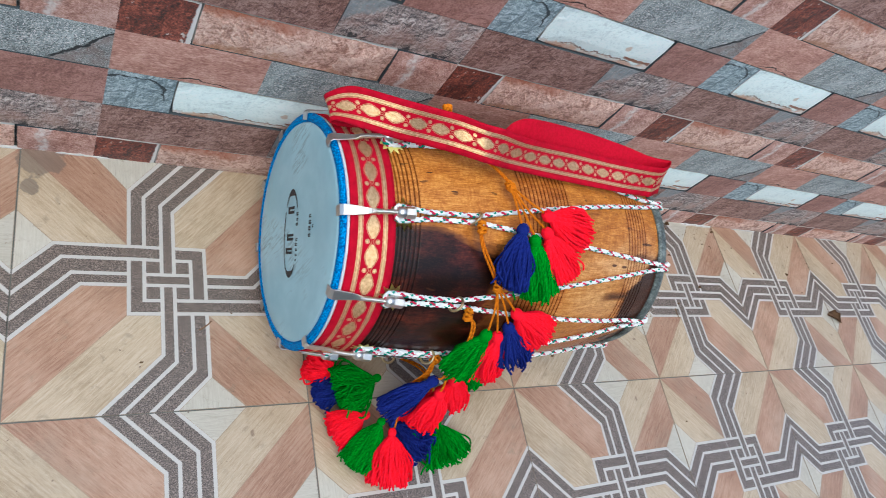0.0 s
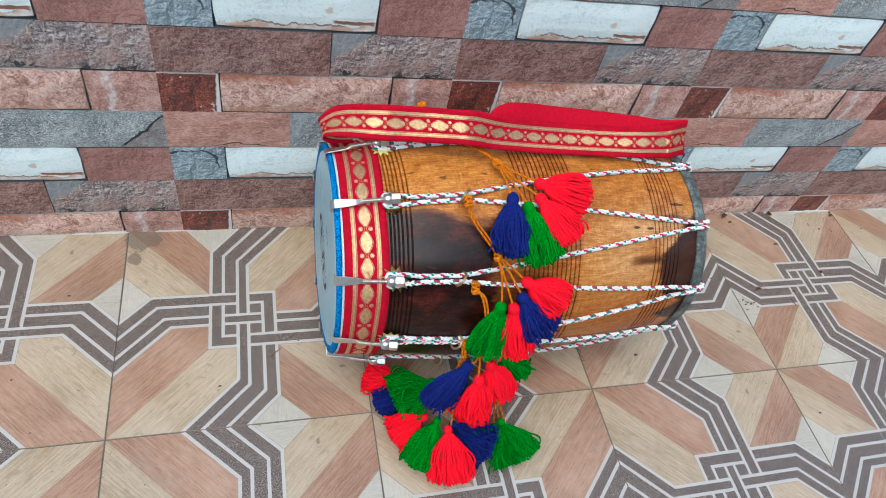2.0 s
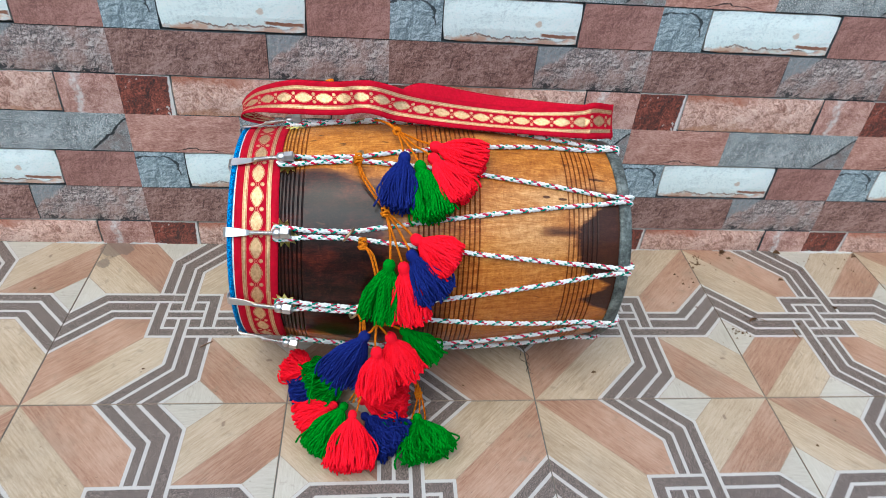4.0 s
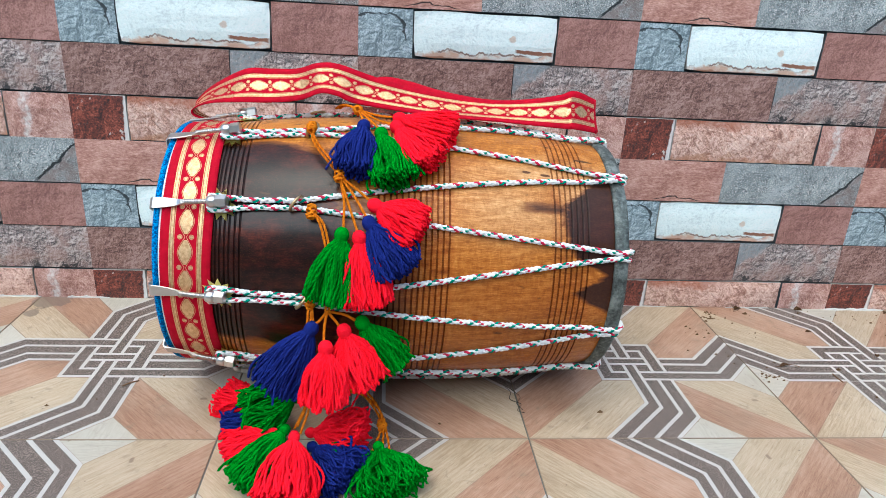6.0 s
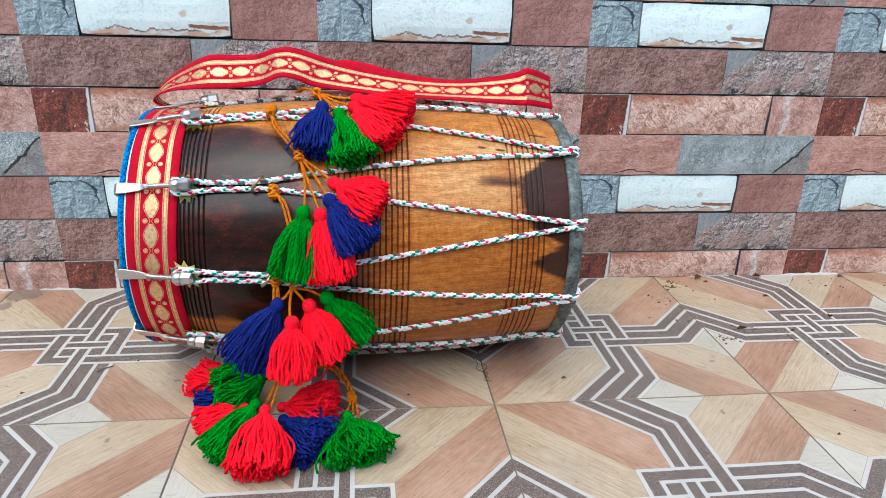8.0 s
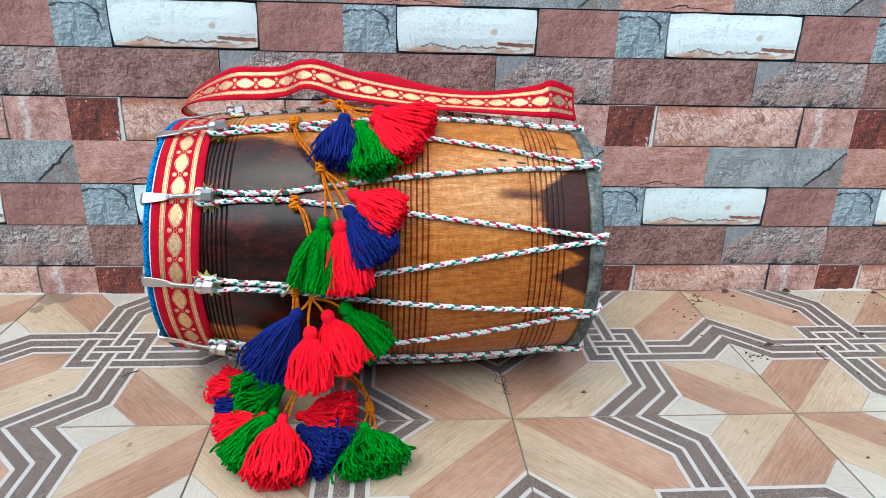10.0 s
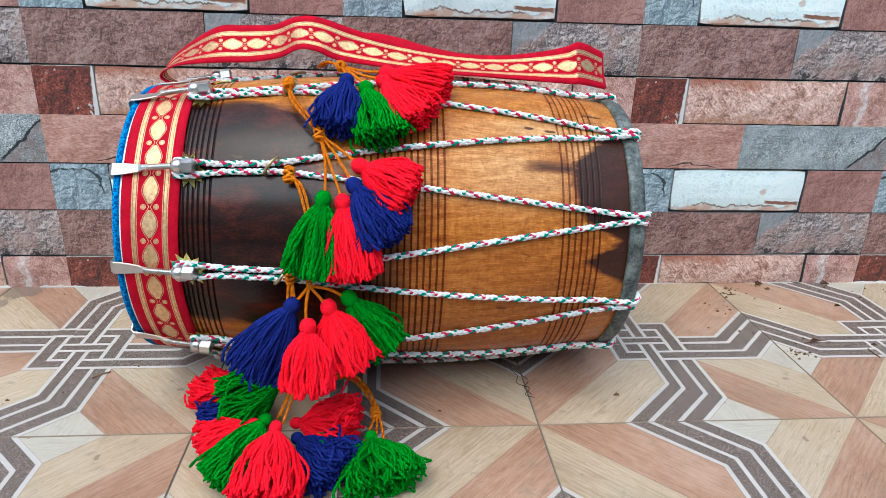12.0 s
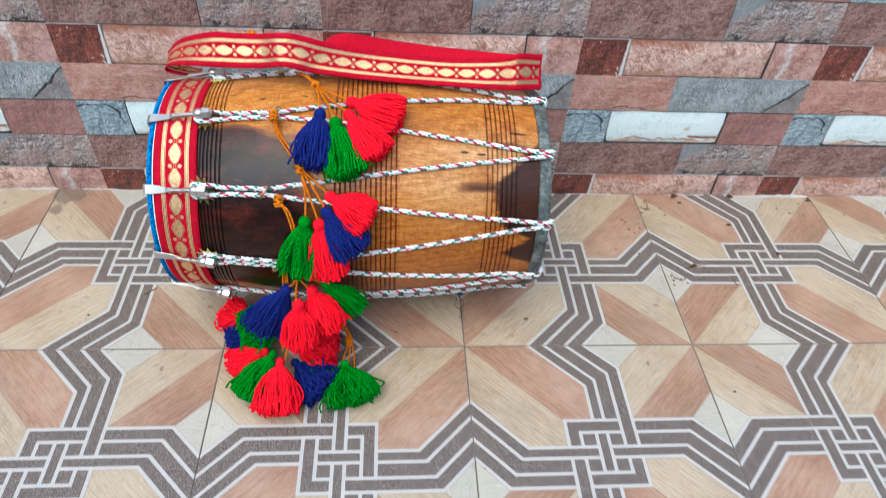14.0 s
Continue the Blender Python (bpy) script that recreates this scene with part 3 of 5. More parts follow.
# ---- drum materials ----
def drum_wood(name="oiled_drum_wood", burn=1.0):
    """Oiled mango wood: honey sapwood, dark heartwood stains, burnt grooves. UV: u along the drum in metres, v the turn in radians."""
    m = Nodes(name, 0.3)
    uv = m.node("TexCoord").outputs["UV"]
    s, ph, _ = m.xyz(uv)
    v = m.coord("Object", (1.0, 7.0, 7.0))
    o = m.coord("Object")
    grain = m.noise(v, 14, 6, 0.6, 2.0)
    fine = m.noise(m.coord("Object", (1.0, 9.0, 9.0)), 70, 5, 0.65, 0.6)
    pores = m.noise(m.coord("Object", (9.0, 45.0, 45.0)), 60, 2, 0.5)
    figure = m.noise(m.coord("Object", (2.2, 1.0, 1.0)), 60, 4, 0.6, 1.5)
    drift = m.noise(m.coord("Object", (1.0, 1.8, 1.8)), 7, 3, 0.5, 0.5)
    wv = m.node("TexWave")
    wv.wave_type, wv.bands_direction = "BANDS", "Z"
    lean = m.node("Mapping")
    m.put(lean.inputs[0], m.coord("Object", (0.55, 1.0, 1.0)))
    lean.inputs["Rotation"].default_value = (0, radians(14), 0)
    m.put(wv.inputs["Vector"], lean.outputs[0])
    for key, value in (("Scale", 26), ("Distortion", 9.0), ("Detail", 4.0), ("Detail Scale", 0.9), ("Detail Roughness", 0.6)):
        wv.inputs[key].default_value = value
    lines = m.node("TexWave")
    lines.wave_type, lines.bands_direction = "BANDS", "Y"
    along = m.node("Mapping")
    m.put(along.inputs[0], uv)
    along.inputs["Scale"].default_value = (0.42, 0.18, 1.0)
    m.put(lines.inputs["Vector"], along.outputs[0])
    for key, value in (("Scale", 80), ("Distortion", 48.0), ("Detail", 5.0), ("Detail Scale", 0.2), ("Detail Roughness", 0.66)):
        lines.inputs[key].default_value = value
    f = m.math("MULTIPLY_ADD", m.math("SUBTRACT", lines.outputs[1], 0.5), 0.035, m.math("MULTIPLY_ADD", grain, 0.26, m.math("MULTIPLY_ADD", fine, 0.28, m.math("MULTIPLY_ADD", figure, 0.22, m.math("MULTIPLY_ADD", drift, 0.16, m.math("MULTIPLY", wv.outputs[1], 0.035))))))
    pale = m.ramp(f, (0.34, (0.22, 0.060, 0.008)), (0.46, (0.43, 0.143, 0.019)), (0.53, (0.60, 0.240, 0.043)), (0.62, (0.75, 0.380, 0.100)))
    # paler sapwood to the far end and the front
    sap = m.math("MULTIPLY", m.step(m.math("MULTIPLY_ADD", grain, 0.12, s), 0.36, 0.5), m.math("MULTIPLY", m.step(m.math("MULTIPLY_ADD", grain, 0.5, ph), 1.7, 1.1), m.step(m.math("MULTIPLY_ADD", drift, 0.6, ph), 0.45, 1.0)))
    pale = m.mix(m.math("MULTIPLY", sap, m.step(drift, 0.38, 0.6, 0.3, 0.85)), pale, m.ramp(f, (0.36, (0.32, 0.138, 0.038)), (0.5, (0.60, 0.322, 0.128)), (0.63, (0.80, 0.525, 0.265))))
    # redder heartwood towards the underside, with some of its shade painted into the colour
    under = m.step(m.math("MULTIPLY_ADD", drift, 0.7, ph), 1.3, 1.95, 0, 0.75)
    pale = m.mix(under, pale, m.ramp(f, (0.36, (0.20, 0.046, 0.007)), (0.5, (0.41, 0.122, 0.017)), (0.64, (0.60, 0.23, 0.042))))
    # darker, redder wood between the turned grooves
    for g0, g1, how in ((0.256, 0.349, 0.6), (0.474, 0.526, 0.35)):
        zone = m.math("MULTIPLY", m.step(s, g0 - 0.004, g0 + 0.004), m.step(s, g1 + 0.004, g1 - 0.004))
        pale = m.mix(m.math("MULTIPLY", zone, m.step(grain, 0.35, 0.6, how, how * 0.55)), pale, m.mix(1.0, pale, (0.72, 0.50, 0.42), "MULTIPLY"))
    warp = m.math("SUBTRACT", m.noise(m.coord("Object", (1.0, 3.0, 3.0)), 9, 5, 0.6, 0.6), 0.5)
    ph2 = m.math("MULTIPLY_ADD", warp, 0.26, m.math("SUBTRACT", ph, m.step(s, 0.11, 0.20, 0.0, 0.12)))
    s2 = m.math("MULTIPLY_ADD", warp, 0.07, s)

    def patch(s0, s1, p0, p1, ds=0.02, dp=0.12):
        a = m.math("MULTIPLY", m.step(s2, s0 - ds, s0 + ds), m.step(s2, s1 + ds, s1 - ds))
        b = m.math("MULTIPLY", m.step(ph2, p0 - dp, p0 + dp), m.step(ph2, p1 + dp, p1 - dp))
        return m.math("MULTIPLY", a, b)

    dark = patch(-0.2, 0.222, 0.42, 1.98, 0.012, 0.035)
    dark = m.math("MAXIMUM", dark, m.math("MULTIPLY", patch(0.18, 0.285, 0.86, 1.8, 0.03, 0.12), 0.8))
    jag = m.math("SUBTRACT", m.noise(m.coord("Object", (1.0, 4.0, 4.0)), 26, 6, 0.6, 0.8), 0.5)
    ph2, s2 = m.math("MULTIPLY_ADD", jag, 0.12, m.math("MULTIPLY_ADD", warp, 0.10, ph)), m.math("MULTIPLY_ADD", jag, 0.045, m.math("MULTIPLY_ADD", warp, 0.03, s))
    left = dark
    # the far stain: where it begins along the drum, by turn
    s2, ph2 = m.math("MULTIPLY_ADD", jag, 0.022, s), m.math("MULTIPLY_ADD", jag, 0.05, ph)
    bounds = ((0.38, 0.572), (0.60, 0.530), (0.75, 0.514), (0.86, 0.489), (1.03, 0.491), (1.16, 0.495), (1.29, 0.513), (1.32, 0.530), (1.37, 0.545), (1.43, 0.540), (1.465, 0.520), (1.515, 0.505), (1.60, 0.524), (1.66, 0.546), (1.75, 0.568))
    shore = m.ramp(m.math("MULTIPLY", ph2, 0.5), *[(p / 2, (e, e, e)) for p, e in bounds])
    dark = m.step(m.math("SUBTRACT", s2, shore), -0.004, 0.007, 0, 0.96)
    dark = m.math("MAXIMUM", dark, m.math("MULTIPLY", patch(0.442, 0.50, 0.865, 0.925, 0.014, 0.025), 0.9))
    dark = m.math("MAXIMUM", dark, m.math("MULTIPLY", patch(0.495, 0.54, 0.50, 0.53, 0.012, 0.03), 0.8))
    dark = m.math("MAXIMUM", dark, m.math("MULTIPLY", patch(0.10, 0.115, 0.30, 0.33, 0.012, 0.03), 0.6))
    stain, dark = dark, m.math("MAXIMUM", left, dark)
    heart = m.ramp(m.math("MULTIPLY_ADD", f, 0.5, m.math("MULTIPLY", m.noise(m.coord("Object", (1.0, 2.0, 2.0)), 13, 5, 0.65), 0.5)), (0.43, (0.006, 0.002, 0.002)), (0.49, (0.020, 0.004, 0.003)), (0.54, (0.050, 0.008, 0.005)), (0.60, (0.12, 0.020, 0.009)))
    heart = m.mix(m.math("MULTIPLY", stain, 0.75), heart, (0.014, 0.007, 0.009))
    col = m.mix(dark, pale, heart)
    edge = m.math("MULTIPLY", m.math("MULTIPLY", dark, m.math("SUBTRACT", 1.0, dark)), 2.0)
    col = m.mix(edge, col, (0.16, 0.045, 0.015))
    # small dark knots: along, turn, half length, half width
    for ks, kp, kl, kw in ((0.444, 0.600, 0.0065, 0.014), (0.469, 0.611, 0.0070, 0.012), (0.526, 0.386, 0.014, 0.014), (0.150, 0.12, 0.006, 0.008), (0.118, -0.03, 0.005, 0.006)):
        dx = m.math("DIVIDE", m.math("SUBTRACT", s, ks), kl)
        dy = m.math("DIVIDE", m.math("SUBTRACT", ph, kp), kw)
        d2 = m.math("ADD", m.math("MULTIPLY_ADD", dx, dx, m.math("MULTIPLY", dy, dy)), m.math("MULTIPLY", jag, 1.2))
        col = m.mix(m.step(d2, 1.3, 0.5, 0, 0.9), col, (0.06, 0.018, 0.008))
    knots = m.step(m.noise(m.coord("Object", (1.0, 2.6, 2.6)), 30, 2, 0.4), 0.715, 0.75)
    col = m.mix(m.math("MULTIPLY", knots, 0.7), col, (0.07, 0.025, 0.01))
    col = m.mix(m.math("MULTIPLY", m.step(pores, 0.57, 0.67), 0.30), col, (0.15, 0.055, 0.016))
    if burn < 1:
        col = m.mix(1.0, col, (burn, burn * 0.78, burn * 0.6), "MULTIPLY")
    m.bump(m.math("ADD", fine, m.math("MULTIPLY", pores, 0.6)), 0.3, 0.001)
    m.bsdf.inputs["Specular IOR Level"].default_value = 0.12
    m.bsdf.inputs["Coat Weight"].default_value = 0.4 if burn == 1 else 0.08
    m.bsdf.inputs["Coat Roughness"].default_value = 0.2
    return m.done(col, m.math("MULTIPLY_ADD", grain, 0.3, 0.2))


def brocade(name, period, margin=0.17, shift=0.0):
    """Red cloth with woven gold: two borders and a chain of pointed ovals with pairs of dots. UV: u along in widths, v across 0 to 1."""
    m = Nodes(name, 0.75)
    uv = m.node("TexCoord").outputs["UV"]
    u, v, _ = m.xyz(uv)
    y = m.math("ABSOLUTE", m.math("SUBTRACT", v, 0.5))
    p = m.math("MULTIPLY_ADD", m.math("FRACT", m.math("ADD", m.math("DIVIDE", u, period), shift)), 2.0, -1.0)
    ap = m.math("ABSOLUTE", p)
    tall = m.math("MULTIPLY", m.math("POWER", m.math("SUBTRACT", 1.0, m.math("POWER", ap, 1.8)), 1.35), 0.132)
    oval = m.math("MULTIPLY", m.step(m.math("SUBTRACT", tall, y), -0.002, 0.006), m.step(ap, 0.82, 0.79))
    rim = m.step(m.math("ABSOLUTE", m.math("SUBTRACT", y, m.math("ADD", tall, 0.016))), 0.008, 0.003)
    dx = m.math("MULTIPLY", m.math("SUBTRACT", 1.0, ap), period / 2)
    dy = m.math("SUBTRACT", y, 0.112)
    rr = m.math("SQRT", m.math("ADD", m.math("MULTIPLY", dx, dx), m.math("MULTIPLY", dy, dy)))
    dots = m.math("MULTIPLY", m.step(rr, 0.052, 0.046), m.math("SUBTRACT", 1.0, m.math("MULTIPLY", m.step(m.math("ABSOLUTE", m.math("SUBTRACT", rr, 0.034)), 0.007, 0.003), 0.6)))
    border = m.math("MULTIPLY", m.step(y, 0.215, 0.222), m.step(y, 0.5 - margin + 0.006, 0.5 - margin - 0.002))
    seam = m.step(m.math("ABSOLUTE", m.math("SUBTRACT", y, 0.238)), 0.010, 0.005, 0.0, 0.75)
    edging = m.step(m.math("ABSOLUTE", m.math("SUBTRACT", y, 0.5 - margin - 0.022)), 0.008, 0.004, 0.0, 0.55)
    border = m.math("MULTIPLY", border, m.math("SUBTRACT", 1.0, m.math("MAXIMUM", seam, edging)))
    gold = m.math("MAXIMUM", m.math("MAXIMUM", oval, dots), m.math("MAXIMUM", border, m.math("MULTIPLY", rim, 0.9)))
    w = m.node("TexWave")
    w.wave_type, w.bands_direction = "BANDS", "DIAGONAL"
    m.put(w.inputs["Vector"], uv)
    w.inputs["Scale"].default_value = 34
    weave = w.outputs[1]
    crink = m.noise(uv, 14, 4)
    gcol = m.ramp(m.math("MULTIPLY_ADD", weave, 0.2, m.math("MULTIPLY", crink, 0.75)), (0.25, (0.50, 0.28, 0.11)), (0.7, (0.93, 0.68, 0.40)))
    red = m.ramp(m.math("MULTIPLY_ADD", m.noise(uv, 5, 3), 0.7, m.math("MULTIPLY", m.noise(uv, 160, 2), 0.3)), (0.3, (0.36, 0.0, 0.014)), (0.7, (0.56, 0.001, 0.024)))
    stitch = m.step(m.math("ABSOLUTE", m.math("SUBTRACT", y, 0.5 - margin + 0.03)), 0.006, 0.002)
    red = m.mix(m.math("MULTIPLY", stitch, 0.5), red, (0.25, 0.0, 0.006))
    m.bsdf.inputs["Specular IOR Level"].default_value = 0.12
    hatch = m.node("TexWave")
    hatch.wave_type, hatch.bands_direction = "BANDS", "Y"
    lean = m.node("Mapping")
    m.put(lean.inputs[0], uv)
    lean.inputs["Rotation"].default_value = (0, 0, radians(28))
    m.put(hatch.inputs["Vector"], lean.outputs[0])
    hatch.inputs["Scale"].default_value, hatch.inputs["Distortion"].default_value = 9, 0.6
    relief = m.math("ADD", m.math("MULTIPLY_ADD", gold, 1.2, m.math("MULTIPLY", weave, 0.25)), m.math("MULTIPLY_ADD", m.math("MULTIPLY", hatch.outputs[1], gold), 0.35, m.math("MULTIPLY", m.noise(uv, 2.2, 3), 5.0)))
    m.bump(relief, 0.5, 0.0009)
    return m.done(m.mix(gold, red, gcol), m.math("MULTIPLY_ADD", gold, -0.43, 0.8), m.math("MULTIPLY", gold, 0.88))


def yarn(name, dark, light, fuzz=0.0):
    m = Nodes(name, 0.85)
    v = m.coord()
    tone = m.math("MULTIPLY_ADD", m.island(), 0.5, m.math("MULTIPLY", m.noise(v, 700, 2), 0.5))
    m.bsdf.inputs["Specular IOR Level"].default_value = 0.03
    m.bump(m.noise(v, 1400, 2), 0.5, 0.0008)
    m.bsdf.inputs["Sheen Weight"].default_value = fuzz
    m.bsdf.inputs["Sheen Roughness"].default_value = 0.4
    m.bsdf.inputs["Sheen Tint"].default_value = (*light, 1)
    return m.done(m.ramp(tone, (0.2, dark), (0.8, light)))


def cloth(name, a, b, scale=250):
    m = Nodes(name, 0.8)
    m.bsdf.inputs["Specular IOR Level"].default_value = 0.15
    v = m.coord()
    n = m.noise(v, scale, 3)
    m.bump(m.noise(v, scale * 2, 2), 0.4, 0.001)
    return m.done(m.mix(m.step(n, 0.4, 0.6), a, b))


WOOD = drum_wood()
GROOVE = drum_wood("burnt_groove", 0.42)
STRAP_CLOTH = brocade("red_gold_brocade", 0.57)
BAND_CLOTH = brocade("red_gold_brocade_band", 0.60, 0.18)
RED_CLOTH = cloth("plain_red_cloth", (0.46, 0.0, 0.016), (0.53, 0.0, 0.022))
BLUE = cloth("blue_woven_cord", (0.002, 0.07, 0.26), (0.01, 0.30, 0.72), 420)


def skin():
    m = Nodes("pale_plastic_drum_skin", 0.35)
    v = m.coord()
    big = m.noise(v, 9, 5, 0.6)
    col = m.mix(m.step(big, 0.35, 0.65), (0.31, 0.52, 0.60), (0.40, 0.62, 0.69))
    for turn, sc in ((0.4, 1.0), (-0.7, 1.3)):
        mp = m.node("Mapping")
        m.put(mp.inputs[0], m.node("TexCoord").outputs["Object"])
        mp.inputs["Rotation"].default_value = (turn, 0, 0)
        mp.inputs["Scale"].default_value = (1, 9 * sc, 1.1)
        scuff = m.step(m.math("ABSOLUTE", m.math("SUBTRACT", m.noise(mp.outputs[0], 9, 2), 0.5)), 0.030, 0.006)
        area = m.step(m.noise(v, 8 * sc, 2), 0.5, 0.65)
        col = m.mix(m.math("MULTIPLY", m.math("MULTIPLY", scuff, area), 0.55), col, (0.17, 0.25, 0.29))
    m.bump(big, 0.03, 0.004)
    return m.done(col, m.math("MULTIPLY_ADD", m.noise(v, 40, 4), 0.3, 0.25))


SKIN = skin()
HOOP = plain("white_painted_hoop", (0.66, 0.68, 0.7), 0.4)
INK = plain("black_ink", (0.012, 0.014, 0.02), 0.5)
STEEL = plain("scratched_steel", (0.62, 0.61, 0.59), 0.32, 1.0, grain=160, vary=0.2)


def tin():
    m = Nodes("weathered_grey_tin", 0.55, 0.25)
    v = m.coord()
    n = m.math("MULTIPLY_ADD", m.noise(v, 45, 6, 0.7), 0.6, m.math("MULTIPLY", m.noise(v, 220, 4, 0.7), 0.4))
    m.bump(n, 0.4, 0.003)
    return m.done(m.ramp(n, (0.4, (0.035, 0.042, 0.04)), (0.5, (0.105, 0.125, 0.118)), (0.6, (0.23, 0.26, 0.245))), m.math("MULTIPLY_ADD", n, 0.4, 0.35))


TIN = tin()
BRASS = plain("worn_brass_ring", (0.52, 0.40, 0.22), 0.35, 1.0, grain=150, vary=0.25)
FOIL = plain("gold_foil", (0.95, 0.80, 0.26), 0.35, 0.1, grain=100, vary=0.2)
ROPE_WHITE = yarn("white_rope_yarn", (0.66, 0.69, 0.7), (0.86, 0.88, 0.88))
ROPE_RED = yarn("red_rope_yarn", (0.45, 0.015, 0.06), (0.62, 0.03, 0.09))
ROPE_GREEN = yarn("green_rope_yarn", (0.005, 0.17, 0.12), (0.01, 0.28, 0.2))
ORANGE = yarn("orange_silk_cord", (0.46, 0.095, 0.003), (0.86, 0.29, 0.014))
YARN = {
    "red": yarn("red_wool", (0.93, 0.001, 0.014), (1.0, 0.014, 0.042), 0.9),
    "green": yarn("green_wool", (0.0, 0.12, 0.004), (0.005, 0.34, 0.018)),
    "navy": yarn("navy_wool", (0.007, 0.012, 0.11), (0.016, 0.031, 0.22)),
}

# ---- drum ----
ax = (CR - CL).normalized()
back = Vector((0, 0, 1)).cross(ax).normalized()
DRUM_M = Matrix.Translation(CL) @ Matrix((ax, back, ax.cross(back))).transposed().to_4x4()
LEN = (CR - CL).length
drum = new("drum")
drum.matrix_world = DRUM_M
tagged(drum, "two headed wooden barrel drum with rope lacing, lying on the floor", "drum")

R_KEYS = [(-0.004, 0.156), (0.03, 0.161), (0.06, 0.166), (0.12, 0.1745), (0.2, 0.181), (0.28, 0.183), (0.36, 0.181), (0.44, 0.1755), (0.51, 0.1675), (LEN - 0.004, 0.1585)]
_fine = spline([(a, b, 0) for a, b in R_KEYS], 400)


def rad(s):
    return float(np.interp(s, _fine[:, 0], _fine[:, 1]))


def at(s, r, deg):
    """A point in the drum's frame: along, radius, turn from the top towards the front."""
    a = radians(deg)
    return np.array((s, -r * math.sin(a), r * math.cos(a)))


GROOVES = [0.0695, 0.0745, 0.080, 0.0855, 0.092, 0.098] + [0.259 + 0.0072 * k for k in range(13)] + [0.478 + 0.0073 * k for k in range(7)]


def revolve(name, rows, mats, parent, label="", segs=120, idx=None):
    """A turned shape: rows of (along, radius). UV: along in metres, turn in radians."""
    verts, faces, mi, uvs = [], [], [], []
    n = len(rows)
    for k in range(segs):
        for s, r in rows:
            verts.append(at(s, r, 360 * k / segs - 180))
    for k in range(segs):
        q = (k + 1) % segs
        for i in range(n - 1):
            faces.append((k * n + i, q * n + i, q * n + i + 1, k * n + i + 1))
            mi.append(idx[i] if idx else 0)
            a0, a1 = 2 * math.pi * k / segs - math.pi, 2 * math.pi * (k + 1) / segs - math.pi
            uvs += [(rows[i][0], a0), (rows[i][0], a1), (rows[i + 1][0], a1), (rows[i + 1][0], a0)]
    return place(name, mesh_from(name, verts, faces, mats, mi, uvs, smooth=True), parent, label)


rows, mids = [], []
s = 0.0
cuts = sorted(GROOVES)
marks = list(np.linspace(0.004, LEN - 0.004, 60))
for g in cuts:
    marks = [x for x in marks if abs(x - g) > 0.0022]
marks = [(x, 0) for x in marks] + [(g + d, k) for g in cuts for d, k in ((-0.0017, 0), (-0.0012, 1), (-0.0006, 2), (0.0006, 2), (0.0012, 0), (0.0017, 0))]
marks.sort()
for x, k in marks:
    rows.append((x, rad(x) - (0.0014 if k == 2 else 0)))
    mids.append(1 if k in (1, 2) else 0)
shell = revolve("shell", rows, [WOOD, GROOVE], drum, "honey and dark brown oiled wooden shell with turned grooves", 144, mids)

# near head: hoop, cord ring, skin
revolve("skin", [(-0.0045, 0.0), (-0.0045, 0.06), (-0.0048, 0.12), (-0.005, 0.147), (-0.004, 0.151), (-0.001, 0.153), (0.004, 0.156)], [SKIN], drum, "pale grey plastic drum skin with scuffs")
ring = []
for k in range(13):
    a = math.pi * 2 * k / 12
    ring.append((-0.0008 + 0.0042 * math.cos(a), 0.1578 + 0.0068 * math.sin(a)))
revolve("cord_ring", ring, [BLUE], drum, "blue cord wound round the skin's hoop")
revolve("hoop", [(0.003, 0.155), (0.003, 0.1622), (0.0035, 0.1628), (0.006, 0.1632), (0.0065, 0.1625), (0.0065, 0.156)], [HOOP], drum, "thin white hoop")


def ribbon_mesh(name, low, high, mats, width, thick=0.0012, cols=10, bow=0.0, flip=False):
    """A strip of cloth between two edges; its length runs along u in widths."""
    low, high = np.asarray(low), np.asarray(high)
    n = len(low)
    mid = (low + high) / 2
    d = np.r_[0, np.cumsum(np.linalg.norm(np.diff(mid, axis=0), axis=1))] / width
    tang = np.gradient(mid, axis=0)
    nor = np.cross(tang, high - low)
    nor /= np.linalg.norm(nor, axis=1, keepdims=True)
    verts, faces, uvs = [], [], []
    for side in (0, 1):
        for k in range(n):
            for c in range(cols + 1):
                f = c / cols
                p = low[k] * (1 - f) + high[k] * f + nor[k] * (bow * math.sin(math.pi * f) + (side * thick))
                verts.append(tuple(p))
    w = cols + 1
    for side in (0, 1):
        b = side * n * w
        for k in range(n - 1):
            for c in range(cols):
                q = [b + k * w + c, b + (k + 1) * w + c, b + (k + 1) * w + c + 1, b + k * w + c + 1]
                t = [(d[k], c / cols), (d[k + 1], c / cols), (d[k + 1], (c + 1) / cols), (d[k], (c + 1) / cols)]
                if side == 0:
                    q, t = q[::-1], t[::-1]
                faces.append(tuple(q))
                uvs += t
    for k in range(n - 1):
        for c in (0, cols):
            q = [k * w + c, (k + 1) * w + c, n * w + (k + 1) * w + c, n * w + k * w + c]
            faces.append(tuple(q if c == 0 else q[::-1]))
            uvs += [(0, 0.01)] * 4
    return mesh_from(name, verts, faces, mats, None, uvs, smooth=True)


low, high = [], []
for k in range(181):
    deg = 360 * k / 180 - 180
    wob = 0.0012 * math.sin(radians(deg) * 5)
    low.append(at(0.0655 + wob, rad(0.0655) + 0.0016, -deg))
    high.append(at(0.0056 + wob * 0.3, 0.1636, -deg))
place("band", ribbon_mesh("band", low, high, [BAND_CLOTH], 0.060), drum, "red and gold brocade band round the shell")

# the maker's mark on the skin: an oval with unreadable bars
mark = bmesh.new()


